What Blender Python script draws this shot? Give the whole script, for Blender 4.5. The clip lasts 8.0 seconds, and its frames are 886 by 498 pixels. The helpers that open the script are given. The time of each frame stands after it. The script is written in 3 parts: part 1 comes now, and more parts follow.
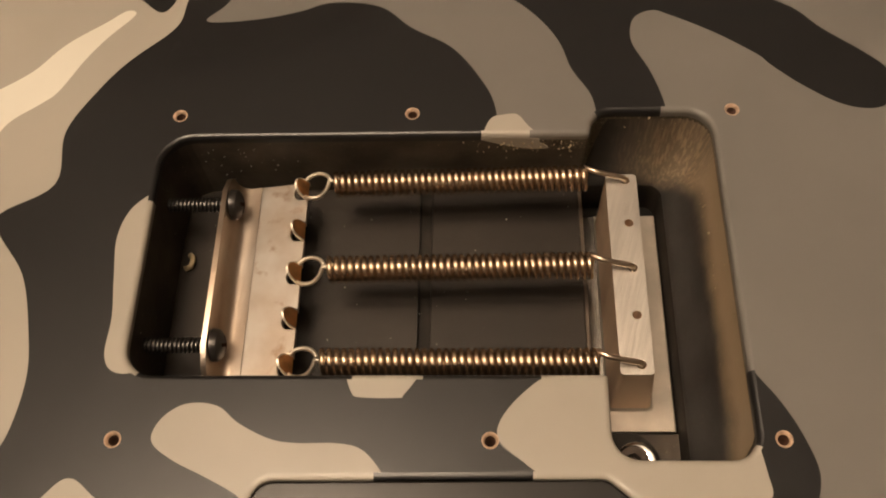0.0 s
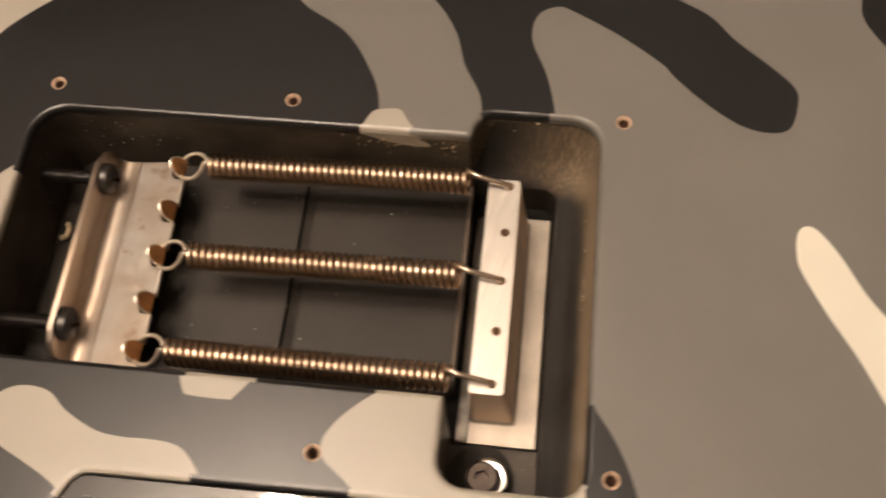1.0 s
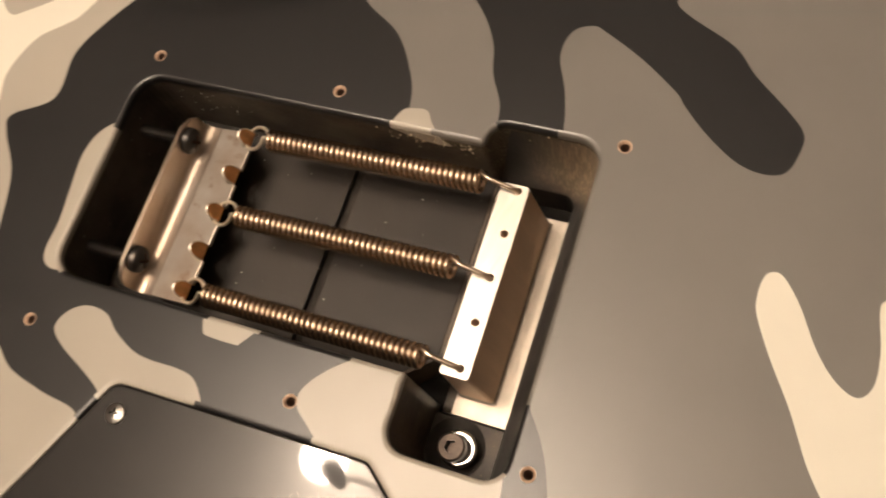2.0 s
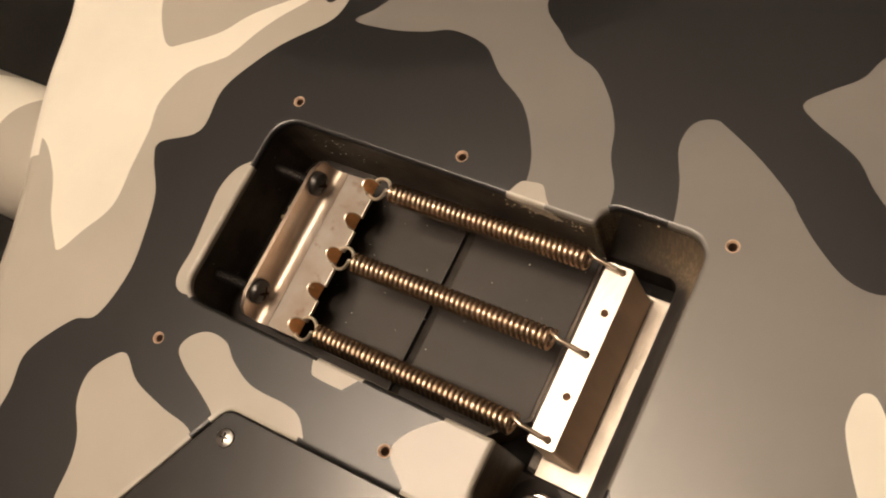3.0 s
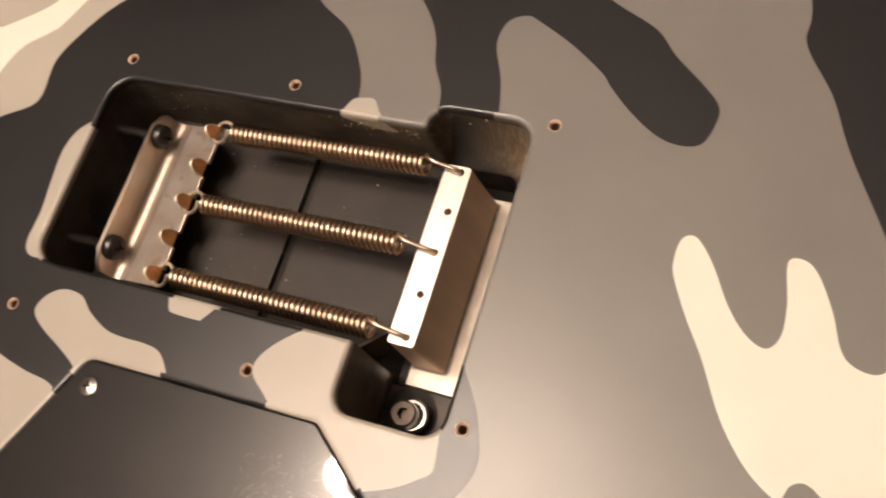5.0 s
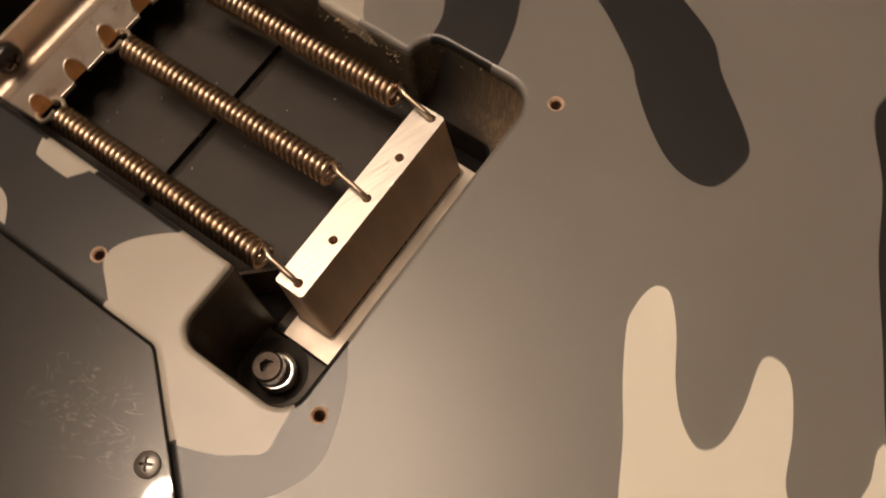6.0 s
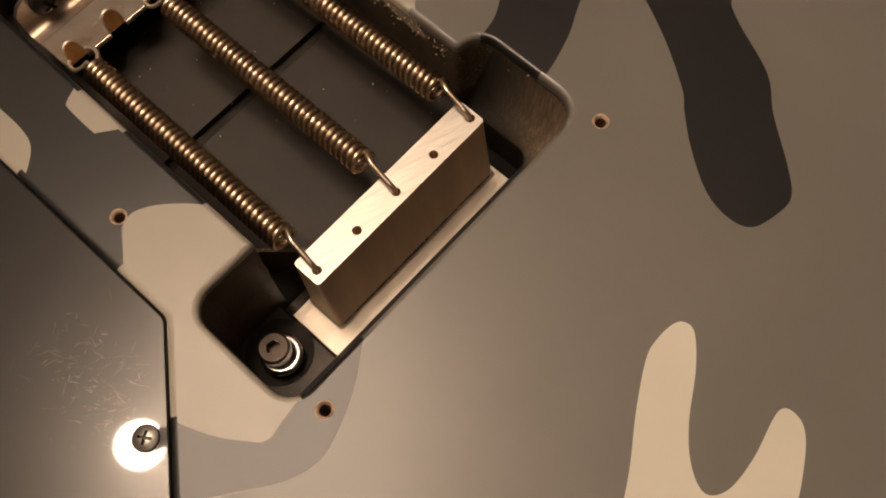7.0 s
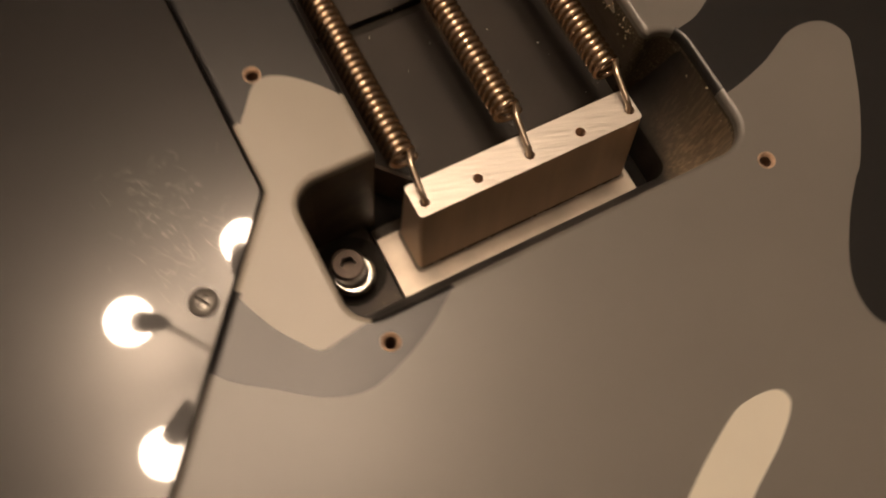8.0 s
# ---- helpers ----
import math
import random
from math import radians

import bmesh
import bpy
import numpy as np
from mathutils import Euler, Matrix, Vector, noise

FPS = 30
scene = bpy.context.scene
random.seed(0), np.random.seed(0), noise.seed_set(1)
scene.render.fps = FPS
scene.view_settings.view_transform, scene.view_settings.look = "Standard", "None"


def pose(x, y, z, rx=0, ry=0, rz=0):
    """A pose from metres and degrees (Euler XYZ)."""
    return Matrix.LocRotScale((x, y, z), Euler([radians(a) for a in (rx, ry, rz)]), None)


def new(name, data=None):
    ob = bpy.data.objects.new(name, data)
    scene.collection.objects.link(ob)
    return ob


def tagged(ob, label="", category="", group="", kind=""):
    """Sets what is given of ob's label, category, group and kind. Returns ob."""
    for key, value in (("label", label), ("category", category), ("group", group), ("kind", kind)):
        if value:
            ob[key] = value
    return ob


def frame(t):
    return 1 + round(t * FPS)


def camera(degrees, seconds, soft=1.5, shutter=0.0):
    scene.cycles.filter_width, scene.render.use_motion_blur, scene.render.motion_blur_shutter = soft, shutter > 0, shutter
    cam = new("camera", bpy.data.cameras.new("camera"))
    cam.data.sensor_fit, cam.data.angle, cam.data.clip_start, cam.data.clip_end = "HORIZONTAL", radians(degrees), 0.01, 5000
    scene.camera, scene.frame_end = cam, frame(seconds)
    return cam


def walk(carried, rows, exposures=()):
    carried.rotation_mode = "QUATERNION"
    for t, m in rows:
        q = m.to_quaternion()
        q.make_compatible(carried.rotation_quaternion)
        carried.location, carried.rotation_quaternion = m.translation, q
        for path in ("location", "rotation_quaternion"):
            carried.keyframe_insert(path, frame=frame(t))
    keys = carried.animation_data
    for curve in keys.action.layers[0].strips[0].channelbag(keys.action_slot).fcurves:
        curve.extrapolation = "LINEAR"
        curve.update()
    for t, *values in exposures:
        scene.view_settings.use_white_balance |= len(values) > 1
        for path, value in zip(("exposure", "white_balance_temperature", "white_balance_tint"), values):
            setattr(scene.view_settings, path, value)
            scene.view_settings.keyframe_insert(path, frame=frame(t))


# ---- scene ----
# The back of an electric guitar lying face down on a dark cloth, seen from about 20 cm above.
# x runs along the strings away from the neck, y across the body, z up from the guitar's back. Plans below are in millimetres.
cam = camera(51.06, 8.0, soft=1.9, shutter=0.4)
ROWS = [
    (0.0, -0.0015, -0.0482, 0.1689, 27.60, 2.24, 0.79),
    (0.5, 0.0055, -0.0447, 0.1711, 25.88, 1.79, 3.68),
    (1.0, 0.0343, -0.0307, 0.1677, 23.84, 2.41, 6.19),
    (1.2, 0.0512, -0.0249, 0.1694, 22.90, 3.76, 8.30),
    (2.3, 0.0859, -0.0100, 0.1929, 21.26, 14.30, 21.78),
    (2.5, 0.0858, -0.0054, 0.1961, 21.55, 14.57, 23.26),
    (3.0, 0.0823, -0.0001, 0.2028, 22.22, 16.24, 27.17),
    (3.5, 0.0824, -0.0102, 0.2012, 24.15, 16.59, 28.03),
    (4.0, 0.0925, -0.0174, 0.1997, 25.18, 16.04, 26.28),
    (4.5, 0.1053, -0.0208, 0.1938, 23.13, 17.82, 21.44),
    (5.0, 0.1095, -0.0221, 0.1913, 22.13, 14.69, 18.10),
    (5.2, 0.1107, -0.0223, 0.1857, 22.16, 13.54, 17.63),
    (6.3, 0.0952, -0.0033, 0.1529, 21.38, 2.46, 41.41),
    (6.5, 0.0924, -0.0044, 0.1568, 20.52, 2.37, 41.87),
    (7.0, 0.0928, -0.0054, 0.1561, 20.89, 1.74, 42.52),
    (7.5, 0.0773, -0.0310, 0.1594, 21.55, -0.16, 45.88),
    (7.6, 0.0780, -0.0348, 0.1566, 21.99, -0.83, 47.79),
    (8.0, 0.0857, -0.0182, 0.1438, 20.13, -4.01, 62.49),
]
EXPOSURES = [(0.0, -0.60, 6350, 10), (0.5, -0.56, 6200, 10), (1.0, -0.30, 5900, 11), (2.5, -0.34, 5950, 9), (3.5, -0.36, 5900, 10), (4.5, -0.16, 5740, 13), (5.0, -0.1, 5750, 13), (6.3, -1.0, 6370, 14), (7.0, -1.05, 6420, 14), (7.5, -1.12, 6540, 14), (8.0, -1.15, 6540, 14)]
walk(cam, [(t, pose(x, y, z, rx, ry, rz)) for t, x, y, z, rx, ry, rz in ROWS], EXPOSURES)

from mathutils import geometry

MM = 0.001

# ---- world and light: an evening room, lit by one chandelier with warm bulbs ----
world = bpy.data.worlds.new("room_air")
world.use_nodes = True
world.node_tree.nodes["Background"].inputs["Color"].default_value = (1.0, 0.8, 0.6, 1)
world.node_tree.nodes["Background"].inputs["Strength"].default_value = 0.0
scene.world = world
LAMP = Vector((-0.307, -0.047, 1.25))
BULB_STRENGTH = 300.0
BULB_COLOUR = (1.0, 0.76, 0.54, 1)


# ---- materials ----
def material(name, colour, rough=0.5, metal=0.0, var=0.1, scale=60.0, bump=0.0, bump_scale=400.0, colour2=None, spec=0.5, stretch=None,
             rough_var=0.0, coat=0.0, bump_dist=0.0004, turn=0.0):
    m = bpy.data.materials.new(name)
    m.use_nodes = True
    nt = m.node_tree
    n, l = nt.nodes, nt.links
    p = n["Principled BSDF"]
    p.inputs["Roughness"].default_value = rough
    p.inputs["Metallic"].default_value = metal
    p.inputs["Specular IOR Level"].default_value = spec
    p.inputs["Coat Weight"].default_value = coat
    p.inputs["Coat Roughness"].default_value = 0.25
    tc = n.new("ShaderNodeTexCoord")
    mp = n.new("ShaderNodeMapping")
    mp.inputs["Scale"].default_value = stretch or (1, 1, 1)
    if turn:
        tilt = n.new("ShaderNodeMapping")
        tilt.inputs["Rotation"].default_value = (0, 0, turn)
        l.new(tc.outputs["Object"], tilt.inputs["Vector"])
        l.new(tilt.outputs["Vector"], mp.inputs["Vector"])
    else:
        l.new(tc.outputs["Object"], mp.inputs["Vector"])
    big = n.new("ShaderNodeTexNoise")
    big.inputs["Scale"].default_value, big.inputs["Detail"].default_value = scale, 6
    l.new(mp.outputs["Vector"], big.inputs["Vector"])
    small = n.new("ShaderNodeTexNoise")
    small.inputs["Scale"].default_value, small.inputs["Detail"].default_value = bump_scale, 4
    l.new(mp.outputs["Vector"], small.inputs["Vector"])
    ramp = n.new("ShaderNodeValToRGB")
    c2 = colour2 or tuple(c * (1 - var) for c in colour)
    c1 = colour if colour2 else tuple(min(1, c * (1 + var)) for c in colour)
    ramp.color_ramp.elements[0].position, ramp.color_ramp.elements[1].position = 0.35, 0.65
    ramp.color_ramp.elements[0].color, ramp.color_ramp.elements[1].color = (*c2, 1), (*c1, 1)
    l.new(big.outputs["Fac"], ramp.inputs["Fac"])
    l.new(ramp.outputs["Color"], p.inputs["Base Color"])
    if rough_var:
        mr = n.new("ShaderNodeMapRange")
        mr.inputs["To Min"].default_value, mr.inputs["To Max"].default_value = max(0.02, rough - rough_var), rough + rough_var
        l.new(small.outputs["Fac"], mr.inputs["Value"])
        l.new(mr.outputs["Result"], p.inputs["Roughness"])
    if bump:
        b = n.new("ShaderNodeBump")
        b.inputs["Strength"].default_value, b.inputs["Distance"].default_value = bump, bump_dist
        l.new(small.outputs["Fac"], b.inputs["Height"])
        l.new(b.outputs["Normal"], p.inputs["Normal"])
    return m


def speckled(m, colour, scale, low, high):
    """Lays small specks of another colour over a material."""
    nt = m.node_tree
    n, l = nt.nodes, nt.links
    p = n["Principled BSDF"]
    under = p.inputs["Base Color"].links[0].from_socket
    tc = n.new("ShaderNodeTexCoord")
    sp = n.new("ShaderNodeTexNoise")
    sp.inputs["Scale"].default_value, sp.inputs["Detail"].default_value = scale, 3
    l.new(tc.outputs["Object"], sp.inputs["Vector"])
    mr = n.new("ShaderNodeMapRange")
    mr.inputs["From Min"].default_value, mr.inputs["From Max"].default_value = low, high
    l.new(sp.outputs["Fac"], mr.inputs["Value"])
    mx = n.new("ShaderNodeMixRGB")
    mx.inputs["Color2"].default_value = (*colour, 1)
    l.new(mr.outputs["Result"], mx.inputs["Fac"])
    l.new(under, mx.inputs["Color1"])
    l.new(mx.outputs["Color"], p.inputs["Base Color"])
    return m


PAINT = dict(rough=0.30, spec=0.38, bump=0.05, bump_scale=900.0, var=0.04, scale=25.0, rough_var=0.04, bump_dist=0.0001)
GREY = material("grey_satin_paint", (0.165, 0.157, 0.143), **PAINT)
TAN = material("stone_satin_paint", (0.40, 0.370, 0.315), **PAINT)
CREAM = material("cream_satin_paint", (0.80, 0.768, 0.663), **PAINT)
CHARCOAL = material("charcoal_satin_paint", (0.0155, 0.015, 0.015), **PAINT)
COLOURS = [GREY, TAN, CREAM, CHARCOAL]
WALL_BLACK = speckled(material("cavity_black_paint", (0.056, 0.042, 0.029), 0.5, spec=0.28, colour2=(0.025, 0.020, 0.0155), scale=110, bump=0.15, bump_scale=700), (0.20, 0.15, 0.09), 900, 0.70, 0.78)
# Smudged black, lightened: bounce light on the bay walls is in the colour.
WALL_SMUDGED_FILL = speckled(material("smudged_fill_black", (0.095, 0.078, 0.057), 0.5, spec=0.3, scale=90, bump=0.2, bump_scale=700, colour2=(0.042, 0.034, 0.026)), (0.20, 0.16, 0.10), 900, 0.68, 0.80)
WALL_DUSTY = speckled(material("dusty_black_paint", (0.13, 0.106, 0.067), 0.6, var=0.5, scale=140, bump=0.8, bump_scale=900, colour2=(0.05, 0.042, 0.028), stretch=(1, 1, 0.3)), (0.28, 0.235, 0.15), 1700, 0.52, 0.82)
WALL_BARE = speckled(material("thinly_painted_wood", (0.18, 0.14, 0.092), 0.7, var=0.3, scale=70, bump=0.4, bump_scale=900, colour2=(0.09, 0.078, 0.055), stretch=(1, 1, 0.4)), (0.34, 0.29, 0.2), 900, 0.68, 0.76)
FLOOR_BLACK = speckled(material("cavity_floor_paint", (0.0235, 0.0188, 0.0148), 0.50, spec=0.25, var=0.15, scale=60, bump=0.08, bump_scale=700), (0.3, 0.28, 0.24), 900, 0.76, 0.80)
# Brown-smudged black; fill light for sides turned from the lamp is painted in.
WALL_BROWN_FILL = speckled(material("brown_fill_black", (0.105, 0.078, 0.056), 0.5, spec=0.3, colour2=(0.044, 0.036, 0.029), scale=150, bump=0.2, bump_scale=700), (0.24, 0.18, 0.11), 700, 0.69, 0.76)
# Black for deep places; shade of slot and stud pit is in the colour.
DEEP_BLACK = material("deep_shade_black", (0.024, 0.0205, 0.017), 0.6, var=0.3, scale=150, bump=0.1, bump_scale=700, spec=0.1)
def pocket_paint():
    """Black sprayed paint that thins to bare, dusty wood towards the far top corner of the pocket, with slanting cutter streaks."""
    m = material("pocket_thin_paint", (0.036, 0.034, 0.032), 0.34, var=0.25, scale=70, bump=0.12, bump_scale=700, spec=0.35)
    n, l = m.node_tree.nodes, m.node_tree.links
    p = n["Principled BSDF"]
    under = p.inputs["Base Color"].links[0].from_socket

    def math_node(op, a, b=None, clamp=False):
        q = n.new("ShaderNodeMath")
        q.operation, q.use_clamp = op, clamp
        for i, v in enumerate((a, b)):
            if v is not None:
                if isinstance(v, (int, float)):
                    q.inputs[i].default_value = v
                else:
                    l.new(v, q.inputs[i])
        return q.outputs[0]

    def ramped(v, lo, hi):
        q = n.new("ShaderNodeMapRange")
        q.interpolation_type = "SMOOTHSTEP"
        q.inputs["From Min"].default_value, q.inputs["From Max"].default_value = lo, hi
        l.new(v, q.inputs["Value"])
        return q.outputs["Result"]

    def noisy(scale, stretch=(1, 1, 1), rot=(0, 0, 0), detail=4):
        mp = n.new("ShaderNodeMapping")
        mp.inputs["Rotation"].default_value, mp.inputs["Scale"].default_value = rot, stretch
        l.new(tc.outputs["Object"], mp.inputs["Vector"])
        q = n.new("ShaderNodeTexNoise")
        q.inputs["Scale"].default_value, q.inputs["Detail"].default_value = scale, detail
        l.new(mp.outputs["Vector"], q.inputs["Vector"])
        return q.outputs["Fac"]

    def mixed(fac, a, colour):
        q = n.new("ShaderNodeMixRGB")
        q.inputs["Color2"].default_value = (*colour, 1)
        l.new(fac, q.inputs["Fac"])
        l.new(a, q.inputs["Color1"])
        return q.outputs["Color"]

    tc = n.new("ShaderNodeTexCoord")
    sep = n.new("ShaderNodeSeparateXYZ")
    l.new(tc.outputs["Object"], sep.inputs["Vector"])
    wander = math_node("MULTIPLY", math_node("SUBTRACT", noisy(90), 0.5), 0.008)
    lower = math_node("MULTIPLY", ramped(sep.outputs["Y"], 0.060, 0.072), 0.0115)
    height = ramped(math_node("ADD", math_node("ADD", sep.outputs["Z"], lower), wander), -0.0165, -0.0085)
    along = ramped(math_node("ADD", sep.outputs["X"], wander), 0.026, 0.046)
    thin = math_node("MULTIPLY", height, along)
    streak = ramped(noisy(1500, (1, 1, 0.1), (0, 0.6, 0), 7), 0.42, 0.68)
    end_wall = ramped(sep.outputs["Y"], 0.060, 0.070)
    broken = math_node("MULTIPLY", end_wall, math_node("MULTIPLY", math_node("SUBTRACT", 1.0, streak), 0.5))
    worn = math_node("MULTIPLY", thin, math_node("SUBTRACT", 1.0, broken), clamp=True)
    c = mixed(worn, under, (0.36, 0.275, 0.18))
    flecks = math_node("MULTIPLY", ramped(noisy(1500, (1, 1, 0.5), (0, 0.6, 0)), 0.64, 0.72), math_node("ADD", math_node("MULTIPLY", thin, 0.8), 0.06))
    c = mixed(flecks, c, (0.34, 0.27, 0.17))
    l.new(c, p.inputs["Base Color"])
    return m


POCKET = pocket_paint()
WOOD = material("raw_wood_edge", (0.50, 0.35, 0.245), 0.7, var=0.3, scale=800, bump=0.3)
HOLE_DARK = material("hole_dark_brown", (0.06, 0.024, 0.010), 0.8, var=0.3, scale=800)
BLOCK_STEEL = material("brushed_steel", (0.64, 0.60, 0.545), 0.44, 1.0, var=0.08, scale=200, bump=0.22, bump_scale=330, stretch=(5, 0.35, 1), turn=0.3, rough_var=0.1)
# Block sides: the brown reflected from the pocket walls is put into the colour.
BLOCK_SIDE = material("brown_reflection_side", (0.76, 0.57, 0.40), 0.50, 0.55, var=0.08, scale=60, bump=0.12, bump_scale=420, rough_var=0.06, stretch=(1, 3, 0.35))
PLATE_STEEL = material("dull_plated_steel", (0.50, 0.445, 0.375), 0.40, 0.5, var=0.14, scale=120, bump=0.12, bump_scale=500, rough_var=0.1)
BEVEL_STEEL = material("ground_bevel_steel", (0.66, 0.62, 0.56), 0.24, 1.0, var=0.08, scale=300, bump=0.08, bump_scale=500)
NICKEL = speckled(material("tarnished_nickel", (0.82, 0.77, 0.705), 0.40, 1.0, scale=80, colour2=(0.66, 0.56, 0.46), bump=0.08, bump_scale=500, rough_var=0.08), (0.42, 0.25, 0.13), 190, 0.60, 0.76)
# Upright flange nickel, with its dark brown reflections painted into the colour.
FLANGE = material("brown_reflection_nickel", (0.62, 0.55, 0.475), 0.40, 1.0, scale=60, colour2=(0.50, 0.40, 0.31), bump=0.08, bump_scale=500, rough_var=0.08)
# Tongue faces: the brown they mirror from the walls is their base colour.
TONGUE = material("tongue_reflection_brown", (0.80, 0.43, 0.18), 0.48, 1.0, var=0.2, scale=300)
SPRING = material("bronzed_spring_wire", (0.71, 0.56, 0.415), 0.26, 1.0, var=0.06, scale=25)
HOOKWIRE = material("bright_spring_wire", (0.92, 0.83, 0.70), 0.5, 1.0, var=0.1, scale=300)
TAILWIRE = material("bronzed_hook_wire", (0.74, 0.61, 0.48), 0.34, 1.0, var=0.1, scale=300)
BLACK_STEEL = material("blackened_steel", (0.035, 0.031, 0.028), 0.33, 0.4, var=0.2, scale=400, bump=0.1, bump_scale=900)
BROWN_STEEL = material("browned_socket_steel", (0.055, 0.042, 0.034), 0.42, 0.7, var=0.2, scale=400, bump=0.1, bump_scale=900)
CHROME = material("chrome", (0.78, 0.76, 0.73), 0.12, 1.0, var=0.03, scale=100)
SLOT_STEEL = material("dark_slot_steel", (0.05, 0.045, 0.04), 0.5, 0.6, var=0.2, scale=500)
SCREW_CHROME = material("worn_nickel_plate", (0.46, 0.44, 0.41), 0.3, 1.0, var=0.08, scale=400, rough_var=0.06)
SCREW_NICKEL = material("black_nickel", (0.14, 0.135, 0.13), 0.25, 1.0, var=0.1, scale=500)


def hazed(m):
    """A clear sharp gloss over a slightly hazy, faintly wavy surface."""
    n, l = m.node_tree.nodes, m.node_tree.links
    p = n["Principled BSDF"]
    p.inputs["Coat Weight"].default_value, p.inputs["Coat Roughness"].default_value = 1.0, 0.027
    tc = n.new("ShaderNodeTexCoord")
    t = n.new("ShaderNodeTexNoise")
    t.inputs["Scale"].default_value, t.inputs["Detail"].default_value = 35, 1
    l.new(tc.outputs["Object"], t.inputs["Vector"])
    b = n.new("ShaderNodeBump")
    b.inputs["Strength"].default_value, b.inputs["Distance"].default_value = 0.03, 0.0002
    l.new(t.outputs["Fac"], b.inputs["Height"])
    l.new(b.outputs["Normal"], p.inputs["Normal"])
    l.new(b.outputs["Normal"], p.inputs["Coat Normal"])


COVER = material("glossy_black_plastic", (0.011, 0.0098, 0.009), 0.34, var=0.15, scale=20, spec=0.13, rough_var=0.05, bump_scale=300)
hazed(COVER)
SCRATCH = material("scuffed_black_plastic", (0.10, 0.092, 0.085), 0.26, var=0.2, scale=200, spec=0.8)
CLOTH = material("black_cloth", (0.012, 0.011, 0.010), 0.95, var=0.3, scale=30, bump=0.5, bump_scale=900, spec=0.1)
PLASTER = material("warm_plaster", (0.24, 0.20, 0.155), 0.9, var=0.04, scale=3, bump=0.1, bump_scale=80)
CEILING = material("ceiling_paint", (0.80, 0.78, 0.74), 0.9, var=0.03, scale=3, bump=0.1, bump_scale=80)
PARQUET = material("brown_floor", (0.13, 0.075, 0.045), 0.5, var=0.25, scale=4, stretch=(1, 8, 1))
ARM = material("satin_nickel_arm", (0.52, 0.49, 0.45), 0.5, 0.4, var=0.05, scale=40)
SOCKET = material("black_socket", (0.02, 0.02, 0.02), 0.4, var=0.1, scale=50)
SAWDUST = material("sawdust", (0.42, 0.35, 0.235), 0.9, var=0.3, scale=900)
FOAM = material("pale_crumb", (0.45, 0.36, 0.22), 0.9, var=0.2, scale=400)

BULB = bpy.data.materials.new("lit_bulb")
BULB.use_nodes = True
_p = BULB.node_tree.nodes["Principled BSDF"]
_p.inputs["Emission Color"].default_value = BULB_COLOUR
_p.inputs["Emission Strength"].default_value = BULB_STRENGTH


# ---- building helpers ----
def thing(name, label, category, group="", kind="", at=(0, 0, 0)):
    ob = new(name)
    ob.location = at
    return tagged(ob, label, category, group, kind)


def part(name, bm, materials, parent=None, label="", smooth=False, bevel=0.0):
    me = bpy.data.meshes.new(name)
    bmesh.ops.recalc_face_normals(bm, faces=bm.faces[:])
    bm.to_mesh(me)
    bm.free()
    for m in materials if isinstance(materials, (list, tuple)) else [materials]:
        me.materials.append(m)
    if smooth == "angle":
        me.polygons.foreach_set("use_smooth", [True] * len(me.polygons))
        me.set_sharp_from_angle(angle=radians(32))
    elif smooth:
        me.polygons.foreach_set("use_smooth", [True] * len(me.polygons))
    ob = new(name, me)
    if parent:
        ob.parent = parent
    if label:
        tagged(ob, label)
    if bevel:
        mod = ob.modifiers.new("bevel", "BEVEL")
        mod.width, mod.segments, mod.limit_method, mod.angle_limit = bevel * MM, 2, "ANGLE", radians(40)
        mod.harden_normals = False
    return ob


def smooth_loop(points, steps=6):
    """A closed Catmull-Rom curve through the points."""
    p, out = np.array(points, float), []
    for i in range(len(p)):
        a, b, c, d = p[i - 1], p[i], p[(i + 1) % len(p)], p[(i + 2) % len(p)]
        for s in range(steps):
            t = s / steps
            out.append(0.5 * (2 * b + (c - a) * t + (2 * a - 5 * b + 4 * c - d) * t * t + (3 * b - a - 3 * c + d) * t ** 3))
    return np.array(out)


def rounded(corners, steps=7):
    """A closed outline of corners (x, y, radius) with rounded corners, run counter-clockwise."""
    out, n = [], len(corners)
    for i in range(n):
        b, r = Vector(corners[i][:2]), corners[i][2]
        u = (Vector(corners[i - 1][:2]) - b).normalized()
        v = (Vector(corners[(i + 1) % n][:2]) - b).normalized()
        if r <= 0:
            out.append(tuple(b))
            continue
        half = u.angle(v) / 2
        far = r / math.tan(half)
        centre = b + (u + v).normalized() * (r / math.sin(half))
        p, q = b + u * far - centre, b + v * far - centre
        for s in range(steps + 1):
            d = p.slerp(q, s / steps)
            out.append(tuple(centre + d.normalized() * r))
    return np.array(out)


def outward(loop):
    """Unit normals that point out of a counter-clockwise loop."""
    t = np.roll(loop, -1, 0) - np.roll(loop, 1, 0)
    t /= np.linalg.norm(t, axis=1, keepdims=True) + 1e-9
    return np.stack([t[:, 1], -t[:, 0]], 1)


def inside(points, loop):
    x, y = points[:, 0], points[:, 1]
    a, b = loop, np.roll(loop, -1, 0)
    hit = np.zeros(len(points), bool)
    for (ax, ay), (bx, by) in zip(a, b):
        if ay != by:
            hit ^= ((ay > y) != (by > y)) & (x < (bx - ax) * (y - ay) / (by - ay) + ax)
    return hit


